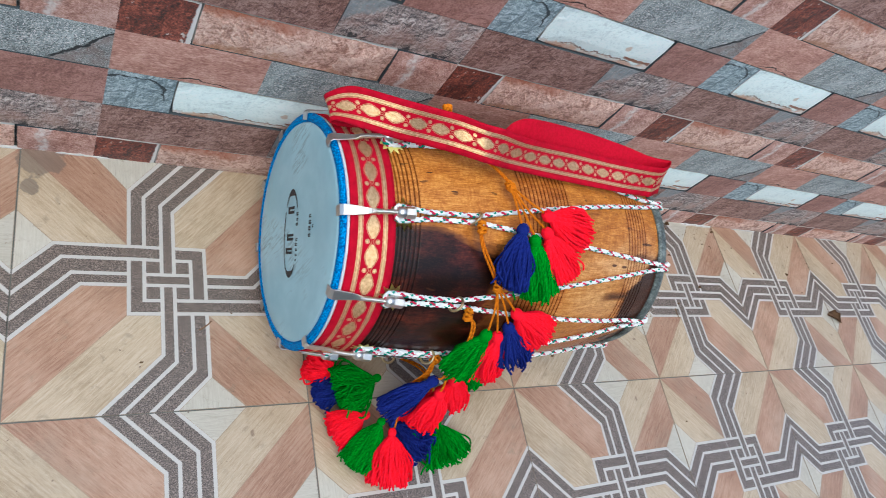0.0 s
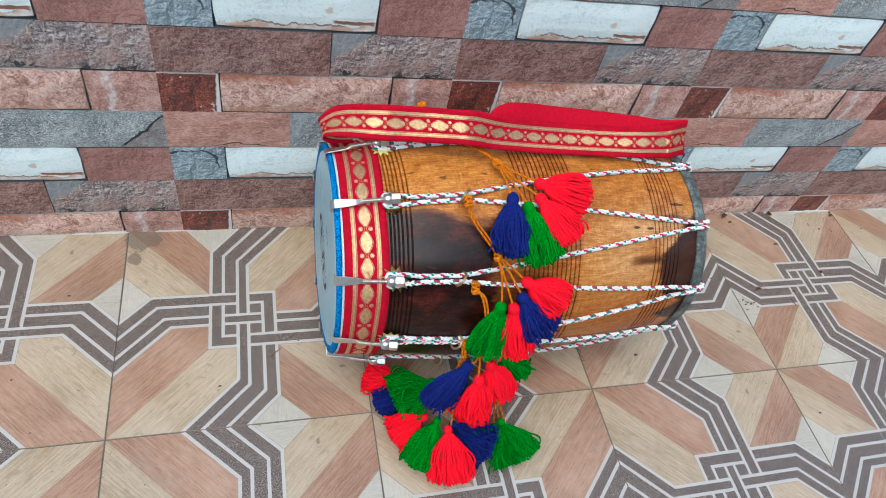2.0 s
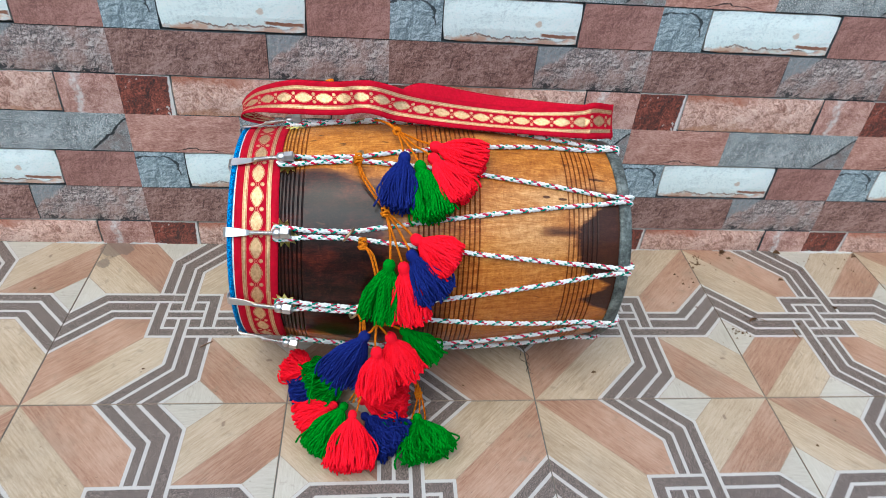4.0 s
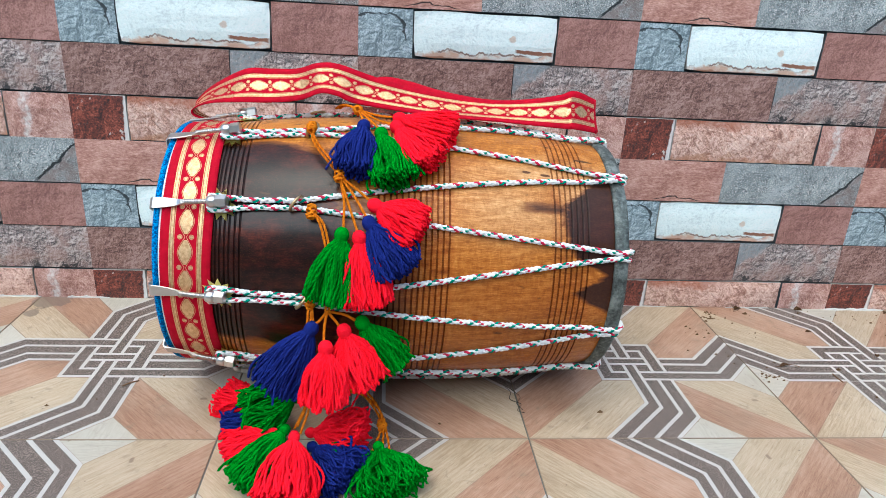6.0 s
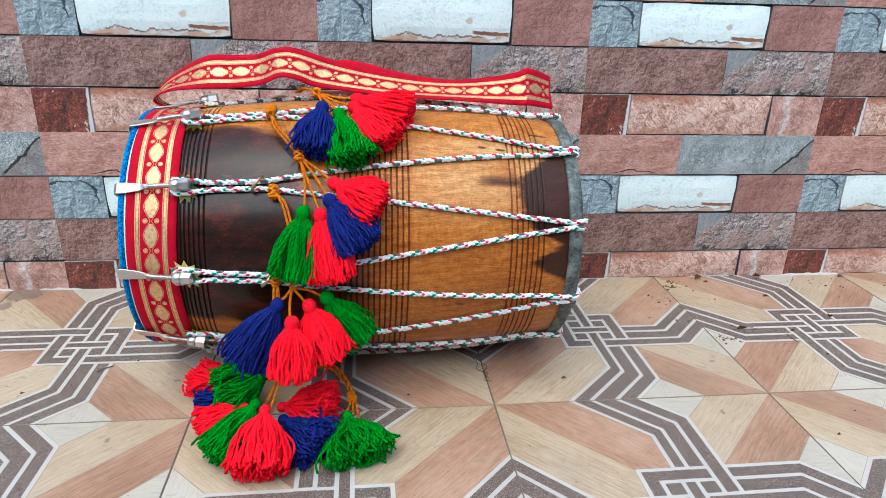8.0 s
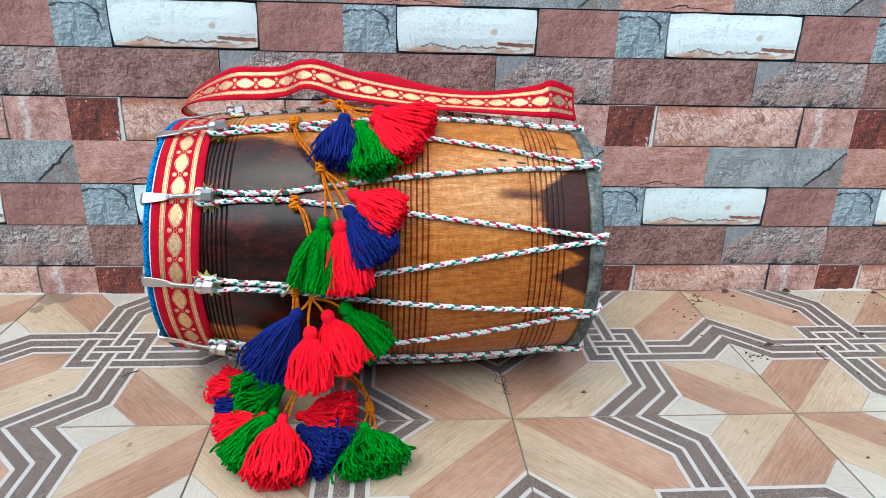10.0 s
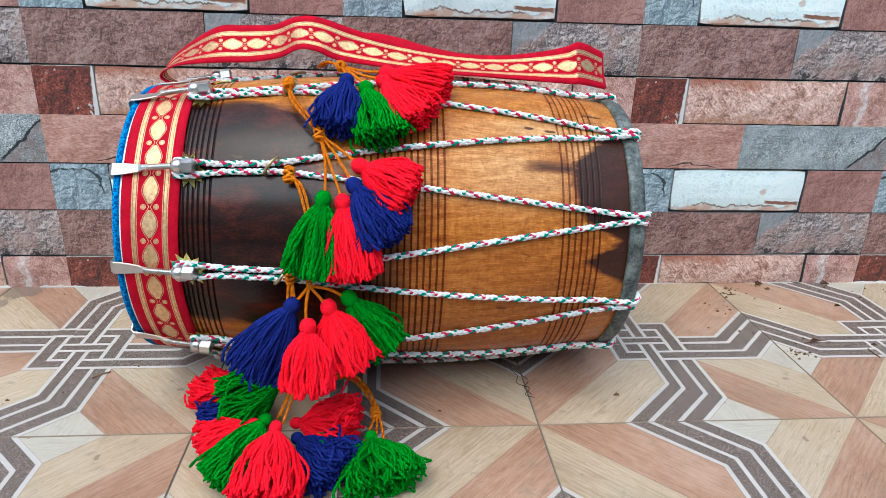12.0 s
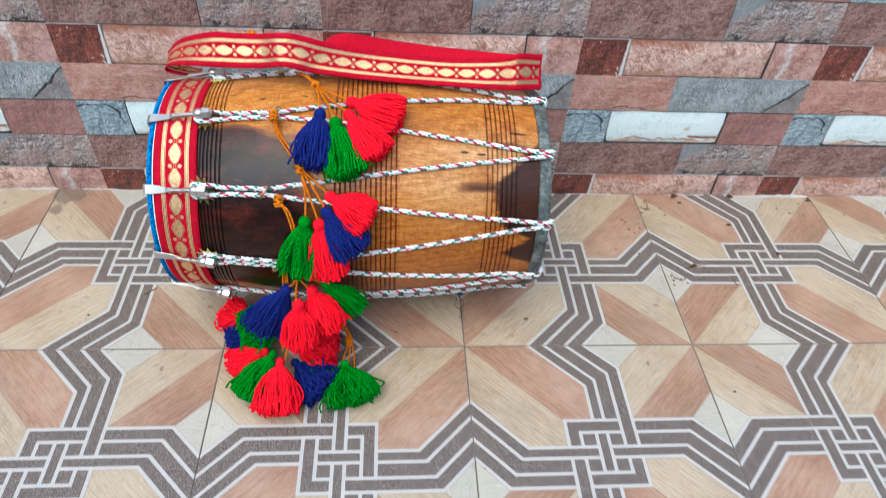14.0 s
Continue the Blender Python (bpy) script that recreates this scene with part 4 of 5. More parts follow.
def on_skin(along, across):
    return (-0.0056, 0.002 + 0.9 * along - 0.43 * across, -0.0097 + 0.43 * along + 0.9 * across)


for c in range(96):
    a0, a1 = 2 * math.pi * c / 96, 2 * math.pi * (c + 1) / 96
    am = (a0 + a1) / 2
    x, y = 0.0625 * math.cos(am), 0.0275 * math.sin(am)
    if (y > 0 and -0.043 < x < 0.034) or (y < 0 and 0.030 < x < 0.037):
        continue
    q = []
    for a, e in ((a0, 0), (a1, 0), (a1, 1), (a0, 1)):
        thin = e * (0.0009 + 0.0085 * abs(math.cos(a)) ** 6)
        q.append(mark.verts.new(on_skin((0.0625 - thin) * math.cos(a), (0.0275 - e * 0.0028) * math.sin(a))))
    mark.faces.new(q)


def bars(bm, a0, a1, across, hgt, count, seed):
    rng = random.Random(seed)
    w = (a1 - a0) / count
    for k in range(count):
        if rng.random() < 0.15:
            continue
        a, b = a0 + k * w + 0.12 * w, a0 + (k + 1) * w - (0.2 + 0.3 * rng.random()) * w
        up, dn = hgt * (0.3 + 0.2 * rng.random()), hgt * (0.3 + 0.2 * rng.random())
        mid = (a + b) / 2
        for lo, hi in ((a, a + (b - a) * 0.38), (b - (b - a) * 0.38, b)):
            bm.faces.new([bm.verts.new(on_skin(p, across + o)) for p, o in ((lo, -dn), (hi, -dn), (hi, up), (lo, up))])
        bm.faces.new([bm.verts.new(on_skin(p, across + o)) for p, o in ((a, -dn), (b, -dn), (b, -dn + hgt * 0.2), (a, -dn + hgt * 0.2))])


part("printed_oval", mark, INK, drum, "worn black oval maker's mark")
mark = bmesh.new()
bars(mark, -0.050, 0.044, -0.004, 0.033, 5, 1)
bars(mark, -0.040, 0.030, 0.0235, 0.009, 10, 2)
bars(mark, -0.008, 0.026, 0.071, 0.010, 4, 3)
bars(mark, 0.004, 0.018, 0.082, 0.005, 2, 4)
tagged(part("printed_bars", mark, INK, drum, "worn black printed bars"), kind="stuff")

# far head: tin rim over the shell's end
revolve("rim", [(LEN - 0.0195, rad(LEN - 0.0195) + 0.0005), (LEN - 0.019, 0.1645), (LEN - 0.014, 0.1652), (LEN - 0.005, 0.1645), (LEN - 0.0015, 0.163), (LEN, 0.158), (LEN - 0.003, 0.15)], [TIN], drum, "weathered grey tin rim")
revolve("far_skin", [(LEN - 0.004, 0.156), (LEN - 0.004, 0.08), (LEN - 0.004, 0.0)], [SKIN], drum)

HOOK0, RIM0, TURN_STEP = -17.4, -2.1, 36.0


def hook_bm():
    """A flat steel hook that narrows into a threaded rod; along x, outwards z, at the drum's frame turned to the top."""
    bm = bmesh.new()
    prof = [(-0.0068, 0.154, 0.0064), (-0.0068, 0.1645, 0.0068), (-0.0045, 0.1665, 0.0068), (0.004, 0.1675, 0.0066), (0.014, 0.1690, 0.0056), (0.024, 0.1708, 0.0042), (0.030, 0.1720, 0.0029), (0.034, 0.1728, 0.0022)]
    last = None
    for x, z, w in prof:
        th = 0.0019 if w > 0.0035 else 0.0046
        if x < -0.0067:
            ringv = [bm.verts.new(c) for c in ((x, -w, z), (x, w, z), (x - 0.0018, w, z), (x - 0.0018, -w, z))]
        else:
            ringv = [bm.verts.new(c) for c in ((x, -w, z), (x, w, z), (x, w, z + th), (x, -w, z + th))]
        if last:
            for k in range(4):
                bm.faces.new((last[k], last[(k + 1) % 4], ringv[(k + 1) % 4], ringv[k]))
        else:
            bm.faces.new(ringv[::-1])
        last = ringv
    bm.faces.new(last)
    bmesh.ops.bevel(bm, geom=bm.edges[:], offset=0.0004, segments=1, affect="EDGES")
    bmesh.ops.recalc_face_normals(bm, faces=bm.faces[:])
    return bm


def rod_mesh():
    p = spline([(0.029, 0, 0.1742), (0.045, 0, 0.1774), (0.066, 0, 0.1808)], 120)
    return tubes([p], 0.0029, 10, lambda t: 1 + 0.2 * np.sin(t * 2 * np.pi * 20))


def turned_bm(rows, sides, start=0.0):
    """A turned solid along x from rows (x, radius)."""
    bm = bmesh.new()
    rings = []
    for x, r in rows:
        rings.append([bm.verts.new((x, r * math.sin(start + 2 * math.pi * k / sides), r * math.cos(start + 2 * math.pi * k / sides))) for k in range(sides)])
    for a, b in zip(rings, rings[1:]):
        for k in range(sides):
            bm.faces.new((a[k], a[(k + 1) % sides], b[(k + 1) % sides], b[k]))
    bm.faces.new(rings[0])
    bm.faces.new(rings[-1][::-1])
    bmesh.ops.recalc_face_normals(bm, faces=bm.faces[:])
    return bm


def bm_mesh(name, bm, material, smooth=False):
    me = bpy.data.meshes.new(name)
    bm.to_mesh(me)
    bm.free()
    me.materials.append(material)
    if smooth:
        me.polygons.foreach_set("use_smooth", [True] * len(me.polygons))
    return me


HOOK = bm_mesh("hook", hook_bm(), STEEL)
v, f = rod_mesh()
ROD = mesh_from("rod", v, f, [STEEL], smooth=True)
COLLAR = bm_mesh("collar", turned_bm([(-0.006, 0.004), (-0.005, 0.0062), (-0.001, 0.0076), (0.004, 0.0072), (0.006, 0.006)], 20), STEEL, True)
NUT = bm_mesh("nut", turned_bm([(0.005, 0.0062), (0.006, 0.0078), (0.017, 0.0078), (0.018, 0.0068)], 6), STEEL)


def star_bm():
    bm = bmesh.new()
    c = bm.verts.new((0, 0, 0.001))
    ringv = []
    for k in range(20):
        r = 0.0225 if k % 2 == 0 else 0.0140
        a = 2 * math.pi * k / 20
        ringv.append(bm.verts.new((r * 0.80 * math.cos(a), r * math.sin(a), -0.0016 * (r / 0.0225) ** 2)))
    for k in range(20):
        bm.faces.new((c, ringv[k], ringv[(k + 1) % 20]))
    bmesh.ops.solidify(bm, geom=bm.faces[:], thickness=0.0006)
    return bm


STAR = bm_mesh("foil_star", star_bm(), FOIL)


def torus_mesh(name, big, small, material):
    p = [(big * math.cos(2 * math.pi * k / 32), 0, big * math.sin(2 * math.pi * k / 32)) for k in range(33)]
    v, f = tubes([p], small, 8)
    return mesh_from(name, v, f, [material], smooth=True)


RING = torus_mesh("ring", 0.0105, 0.0019, BRASS)

for k in range(10):
    turn = Matrix.Rotation(radians(HOOK0 + TURN_STEP * k), 4, "X")
    hook = place("hook", HOOK, drum, "flat steel tension hook", turn)
    place("rod", ROD, hook)
    seat = pose(0.066, 0, 0.1806, 0, -9, 0)
    place("collar", COLLAR, hook, matrix=seat)
    place("nut", NUT, hook, matrix=seat @ pose(0, 0, 0, 30 * (k % 2), 0, 0))
    place("foil_star", STAR, drum, "torn gold foil star", turn @ pose(0.0745, 0, rad(0.076) + 0.0035, 0, -7, 17 * k))


def braid(name, path, parent, phase=0.0, radius=0.0035, pitch=0.027):
    """A round braided rope: six yarns, three each way round; red and green flecks come up by turns."""
    p = np.asarray(path, float)
    d = np.r_[0, np.cumsum(np.linalg.norm(np.diff(p, axis=0), axis=1))]
    n = max(12, int(d[-1] / 0.0021))
    q = np.linspace(0, d[-1], n)
    p = np.stack([np.interp(q, d, p[:, c]) for c in range(3)], 1)
    p, t, a, b = frames_along(p)
    verts, faces, idx = [], [], []
    for way in (1, -1):
        for y in range(3):
            ang = way * (2 * np.pi * q / pitch) + phase + y * 2 * np.pi / 3 + (np.pi if way < 0 else 0)
            r = radius * (0.50 + 0.16 * way * np.sin(3 * (2 * np.pi * q / pitch) + y * np.pi))
            c = p + r[:, None] * (np.cos(ang)[:, None] * a + np.sin(ang)[:, None] * b)
            v, f = tubes([c], radius * 0.5, 6)
            base = len(verts)
            verts += v
            faces += [tuple(i + base for i in g) for g in f]
            idx += [(1 if way > 0 else 2) if y == 0 else 0] * len(f)
    return place(name, mesh_from(name, verts, faces, [ROPE_WHITE, ROPE_RED, ROPE_GREEN], idx, smooth=True), parent, "white braided rope with red and green flecks")


rng = random.Random(5)
for k in range(10):
    h = HOOK0 + TURN_STEP * k
    for side in (-1, 1):
        end = RIM0 + TURN_STEP * (k - 1 if side < 0 else k) - side * 1.2
        pts = [at(0.061, rad(0.061) + 0.0105, h + side * 0.6), at(0.064, rad(0.066) + 0.009, h + side * 2.8), at(0.08, rad(0.08) + 0.006, h + side * 2.5)]
        ring_s = 0.172 + 0.006 * math.sin(k * 2.3)
        for s in (0.11, 0.14, ring_s):
            pts.append(at(s, rad(s) + 0.0040, h + side * 1.45))
        far = LEN - 0.016
        for s in np.linspace(ring_s + 0.035, far, 11):
            f = (s - ring_s) / (far - ring_s)
            pts.append(at(s, rad(s) + 0.0038 + (0.0055 if s > LEN - 0.03 else 0), h + side * 1.45 + (end - h - side * 1.45) * f))
        if side > 0:
            pts += [at(LEN - 0.003, 0.1695, end - 0.4), at(LEN + 0.0015, 0.1645, end - 0.8), at(LEN + 0.002, 0.156, end - 1.2)]
        else:
            pts += [at(LEN - 0.006, 0.1695, end + 0.3), at(LEN - 0.001, 0.165, end + 0.5)]
        braid("rope", spline(pts, 160), drum, rng.random() * 6)
    ob = place("ring", RING, drum, "worn brass ring", Matrix.Rotation(radians(h), 4, "X") @ pose(ring_s - 0.003, 0, rad(ring_s) + 0.006, 74 if k == 0 else 0, 0, 52))

# ---- strap ----
strap_rows = [
    # lower edge x y z, upper edge x y z
    (-0.425, -0.138, 0.3470, -0.430, -0.100, 0.3380),
    (-0.452, -0.146, 0.3540, -0.454, -0.109, 0.3500),
    (-0.470, -0.150, 0.3620, -0.473, -0.112, 0.3620),
    (-0.466, -0.153, 0.3710, -0.471, -0.113, 0.3760),
    (-0.440, -0.166, 0.3810, -0.447, -0.117, 0.3980),
    (-0.395, -0.178, 0.3860, -0.394, -0.149, 0.4270),
    (-0.350, -0.184, 0.3885, -0.358, -0.155, 0.4300),
    (-0.312, -0.195, 0.3955, -0.322, -0.160, 0.4320),
    (-0.285, -0.211, 0.4075, -0.292, -0.177, 0.4425),
    (-0.263, -0.212, 0.4050, -0.264, -0.180, 0.4430),
    (-0.238, -0.206, 0.3950, -0.215, -0.175, 0.4280),
    (-0.165, -0.204, 0.3855, -0.165, -0.166, 0.4145),
    (-0.100, -0.204, 0.3805, -0.100, -0.159, 0.4035),
    (-0.040, -0.205, 0.3780, -0.040, -0.161, 0.4005),
    (0.008, -0.205, 0.3750, 0.012, -0.168, 0.4060),
    (0.058, -0.202, 0.3715, 0.050, -0.176, 0.4150),
    (0.069, -0.202, 0.3715, 0.069, -0.178, 0.4215),
    (0.104, -0.186, 0.3645, 0.105, -0.157, 0.4085),
]
low = spline([r[:3] for r in strap_rows], 200)
high = spline([r[3:] for r in strap_rows], 200)
strap = new("strap")
tagged(strap, "red carrying strap with woven gold pattern, lying along the drum's top", "strap")
place("front_layer", ribbon_mesh("front_layer", low, high, [STRAP_CLOTH], 0.055, 0.0016, 10, -0.002), strap)
rear_rows = [
    (0.104, -0.188, 0.3635, -0.157, 0.4078),
    (0.109, -0.178, 0.3660, -0.150, 0.4065),
    (0.100, -0.169, 0.3680, -0.149, 0.4050),
    (0.068, -0.166, 0.3690, -0.145, 0.4020),
    (0.030, -0.162, 0.3700, -0.128, 0.3955),
    (-0.040, -0.158, 0.3740, -0.117, 0.3960),
    (-0.080, -0.158, 0.3770, -0.117, 0.4000),
    (-0.125, -0.160, 0.3820, -0.122, 0.4085),
    (-0.165, -0.163, 0.3880, -0.131, 0.4195),
    (-0.200, -0.166, 0.3930, -0.138, 0.4250),
    (-0.222, -0.170, 0.3960, -0.144, 0.4190),
    (-0.236, -0.172, 0.3980, -0.154, 0.4060),
]
low = spline([(x, a, b) for x, a, b, c, d in rear_rows], 90)
high = spline([(x, c, d) for x, a, b, c, d in rear_rows], 90)
place("rear_layer", ribbon_mesh("rear_layer", low, high, [RED_CLOTH], 0.055, 0.0016, 8, -0.002), strap, "plain red underside of the strap")


# ---- tassels ----
def tassel(colour, head, tip, wide, normal, flat=0.55, strands=70, seed=0, lift=None, where="hanging on the drum", curl=1.0, ball=1.0):
    """A wool tassel: a bound head and a bell of loose yarns from head to tip, spread across its normal."""
    rng = random.Random(seed)
    head, tip, nor = np.array(head, float), np.array(tip, float), np.array(normal, float)
    run = tip - head
    size = np.linalg.norm(run)
    d = run / size
    side = np.cross(d, nor)
    side /= np.linalg.norm(side)
    nor = np.cross(side, d)
    thing = new("tassel")
    thing.location = tuple(head)
    tagged(thing, f"{colour} wool tassel {where}", "tassel", group="tassels of the drum")
    # bound head: a small ball of wound yarn
    wind = []
    for k in range(150):
        a, h = k * 0.42, -1 + 2 * k / 149
        r = 0.0070 * ball * math.sqrt(max(0.03, 1 - 0.92 * h * h))
        wind.append(d * (0.003 + 0.0080 * ball * h) + r * (math.cos(a) * side + math.sin(a) * nor))
    tube_ob("head", [wind], 0.0019, YARN[colour], thing, sides=5)
    paths = []
    for k in range(strands):
        a = 2 * math.pi * rng.random()
        q = math.sqrt(rng.random()) if k % 3 else 0.85 + 0.15 * rng.random()
        x, y = q * math.cos(a), q * math.sin(a)
        length = size * (0.93 + 0.11 * rng.random() - 0.10 * x * x)
        w1, w2, _ = (rng.random() * 6.28 for _ in range(3))
        amp = 0.0024 * curl
        if k % 14 == 5:  # a stray yarn
            amp, x, y, length = amp * 2.6, x * 1.2, y * 1.2, length * 1.02
        pts = []
        for t in np.linspace(0.0, 1.0, 10):
            spread = 0.0052 * ball + (wide - 0.0052 * ball) * (1 - (1 - t) ** 2.5)
            p = d * (0.008 + (length - 0.008) * t)
            p = p + side * (x * spread + amp * t * math.sin(7 * t + w1)) + nor * (y * max(0.005, spread * flat) + amp * t * math.sin(6 * t + w2))
            if lift is not None:
                g = head + p
                floor_z = lift + 0.0018 + 0.004 * rng.random() * 0.3
                p[2] += max(0.0, floor_z - g[2])
            pts.append(p)
        paths.append(pts)
    # the yarn is two-ply: a pair of thin threads twisted round each other
    ply = []
    for pts in paths:
        c = spline(pts, 30)
        c, t, a, b = frames_along(c)
        th = np.linspace(0, 1, 30) * size / 0.0062 * 2 * np.pi * 0.7
        for s in (1, -1):
            ply.append(c + s * 0.00082 * (np.cos(th)[:, None] * a + np.sin(th)[:, None] * b))
    tagged(tube_ob("skirt", ply, 0.00108, YARN[colour], thing, sides=4), kind="stuff")
    return thing


def cord(parent_name, routes, label, knots=(), category="cord"):
    """Orange silk cord: pairs of thin twisted strands along routes, with wound knots."""
    thing = new(parent_name)
    thing.location = tuple(routes[0][0])
    tagged(thing, label, category, group="orange tassel cords")
    org = np.array(routes[0][0], float)
    for r in routes:
        c = spline(np.array(r, float) - org, 14 * len(r))
        c, t, a, b = frames_along(c)
        d = np.r_[0, np.cumsum(np.linalg.norm(np.diff(c, axis=0), axis=1))]
        th = d / 0.009 * 2 * np.pi
        pair = [c + 0.0009 * (np.cos(th + o)[:, None] * a + np.sin(th + o)[:, None] * b) for o in (0, 2.1, 4.2)]
        tube_ob("strand", pair, 0.00085, ORANGE, thing, sides=5)
    for at_, axis, size in knots:
        axis = np.array(axis, float) / np.linalg.norm(axis)
        u = np.cross(axis, (0.3, 1, 0.2))
        u /= np.linalg.norm(u)
        w = np.cross(axis, u)
        pts = []
        for k in range(90):
            a, h = k * 0.55, math.sin(k * 0.16) * 0.9
            r = size * (0.62 + 0.12 * math.sin(k * 1.7)) * math.sqrt(max(0.1, 1 - 0.6 * h * h))
            pts.append(np.array(at_) - org + axis * h * size + r * (math.cos(a) * u + math.sin(a) * w))
        tube_ob("knot", [pts], 0.0014, ORANGE, thing, sides=5)
    return thing


def on_drum(s, deg, lift=0.012):
    """A point lifted off the drum's shell, in the world."""
    return np.array(DRUM_M @ Vector(at(s, rad(s) + lift, deg)))


def out_of(deg):
    return np.array(DRUM_M.to_3x3() @ Vector(at(0, 1, deg)))


HANGING = [
    # colour, head (along, turn), tip (along, turn), half width
    ("red", (0.280, 15.8), (0.354, 22.0), 0.030, 0.021, 0.021),
    ("navy", (0.238, 21.5), (0.230, 45.0), 0.026, 0.021, 0.024),
    ("red", (0.277, 22.2), (0.322, 39.5), 0.027, 0.023, 0.022),
    ("green", (0.259, 25.3), (0.280, 48.0), 0.028, 0.020, 0.025),
    ("red", (0.253, 55.4), (0.310, 64.7), 0.028, 0.019, 0.031),
    ("navy", (0.248, 61.3), (0.289, 77.5), 0.028, 0.022, 0.035),
    ("green", (0.219, 65.2), (0.207, 88), 0.030, 0.022, 0.031),
    ("red", (0.238, 66.1), (0.257, 88), 0.027, 0.022, 0.037),
]
for k, (c, h, t, w, l0, l1) in enumerate(HANGING):
    tassel(c, on_drum(*h, l0), on_drum(*t, l1), w, out_of((h[1] + t[1]) / 2), 0.55, 180, 10 + k)
# lower bunch, hanging free in front of the belly
LOWER = [
    ("navy", (-0.276, -0.432, 0.174), (-0.322, -0.452, 0.100), 0.030, 0.55),
    ("red", (-0.241, -0.432, 0.172), (-0.217, -0.452, 0.104), 0.031, 0.5),
    ("green", (-0.221, -0.424, 0.178), (-0.180, -0.424, 0.113), 0.026, 0.5),
    ("red", (-0.260, -0.447, 0.158), (-0.262, -0.476, 0.092), 0.027, 0.55),
]
for k, (c, h, t, w, fl) in enumerate(LOWER):
    tassel(c, h, t, w, (0, -1, 0.1), fl, 180, 30 + k)
# the heap on the floor
HEAP = [
    ("red", (-0.356, -0.372, 0.026), (-0.404, -0.346, 0.024), 0.027, 0.6, 1.5),
    ("navy", (-0.335, -0.380, 0.014), (-0.394, -0.402, 0.012), 0.020, 0.4, 2.0),
    ("green", (-0.300, -0.388, 0.050), (-0.366, -0.406, 0.026), 0.040, 0.6, 2.4),
    ("red", (-0.284, -0.424, 0.022), (-0.212, -0.440, 0.030), 0.034, 0.6, 3.4),
    ("red", (-0.322, -0.442, 0.036), (-0.378, -0.462, 0.018), 0.027, 0.6, 1.3),
    ("navy", (-0.278, -0.455, 0.026), (-0.222, -0.502, 0.016), 0.033, 0.6, 2.8),
    ("green", (-0.306, -0.456, 0.052), (-0.350, -0.516, 0.020), 0.027, 0.6, 1.3),
    ("green", (-0.198, -0.462, 0.032), (-0.178, -0.528, 0.016), 0.038, 0.5, 2.2),
    ("green", (-0.204, -0.466, 0.020), (-0.252, -0.474, 0.022), 0.014, 0.5, 3.0),
    ("red", (-0.294, -0.474, 0.056), (-0.296, -0.548, 0.020), 0.036, 0.6, 1.3),
]
for k, (c, h, t, w, fl, curl) in enumerate(HEAP):
    small = w < 0.016
    tassel(c, h, t, w, (0, -0.25, 1), fl, 20 if small else 190, 50 + k, 0.0012, "lying in a heap on the tiled floor", curl, 0.72)

# ---- cords ----
cord("cord", [[on_drum(0.196, -9, 0.012), on_drum(0.206, -3, 0.018), on_drum(0.217, 0.5, 0.018), on_drum(0.228, 4.2, 0.016)],
              [on_drum(0.201, -9, 0.012), on_drum(0.210, -3, 0.017), on_drum(0.221, 0.5, 0.017), on_drum(0.229, 4.2, 0.016)],
              [on_drum(0.228, 4.2, 0.016), on_drum(0.234, 12, 0.015), on_drum(0.237, 20.3, 0.020)],
              [on_drum(0.228, 4.2, 0.016), on_drum(0.246, 15, 0.015), on_drum(0.258, 24, 0.020)],
              [on_drum(0.228, 4.2, 0.016), on_drum(0.254, 14, 0.015), on_drum(0.275, 21, 0.022)],
              [on_drum(0.228, 4.2, 0.016), on_drum(0.256, 10, 0.015), on_drum(0.278, 15, 0.021)]],
     "orange silk cord with a knot holding the upper tassels", [(on_drum(0.228, 4.6, 0.016), out_of(70), 0.0085)])
cord("cord", [[on_drum(0.172, 21, 0.016), on_drum(0.179, 30, 0.015), on_drum(0.196, 38, 0.014), on_drum(0.212, 44.4, 0.014)],
              [on_drum(0.173, 22, 0.016), on_drum(0.183, 30, 0.015), on_drum(0.201, 38, 0.014), on_drum(0.212, 44.4, 0.014)],
              [on_drum(0.212, 44.4, 0.014), on_drum(0.219, 54, 0.015), on_drum(0.220, 63.8, 0.020)],
              [on_drum(0.212, 44.4, 0.014), on_drum(0.223, 54, 0.015), on_drum(0.236, 64.6, 0.020)],
              [on_drum(0.212, 44.4, 0.014), on_drum(0.230, 52, 0.016), on_drum(0.246, 60, 0.021)],
              [on_drum(0.212, 44.4, 0.014), on_drum(0.234, 50, 0.016), on_drum(0.251, 54.6, 0.019)]],
     "orange silk cord tied to a brass ring, holding four tassels", [(on_drum(0.174, 22.5, 0.019), out_of(110), 0.0085), (on_drum(0.212, 44.4, 0.015), out_of(130), 0.0085)])
cord("cord", [[on_drum(0.180, 57, 0.016), on_drum(0.192, 62, 0.017), on_drum(0.200, 70, 0.016), on_drum(0.205, 80, 0.016), (-0.262, -0.424, 0.190)],
              [on_drum(0.181, 58, 0.016), on_drum(0.196, 62, 0.017), on_drum(0.204, 70, 0.016), on_drum(0.209, 80, 0.016), (-0.258, -0.424, 0.190)],
              [(-0.260, -0.424, 0.190), (-0.268, -0.432, 0.182), (-0.276, -0.429, 0.174)],
              [(-0.260, -0.424, 0.190), (-0.262, -0.440, 0.176), (-0.262, -0.448, 0.156)],
              [(-0.260, -0.424, 0.190), (-0.250, -0.432, 0.182), (-0.243, -0.432, 0.171)],
              [(-0.260, -0.424, 0.190), (-0.240, -0.426, 0.187), (-0.226, -0.424, 0.178)]],
     "orange silk cord tied to a brass ring, holding the lower tassels", [(on_drum(0.182, 58, 0.013), out_of(140), 0.0085)])
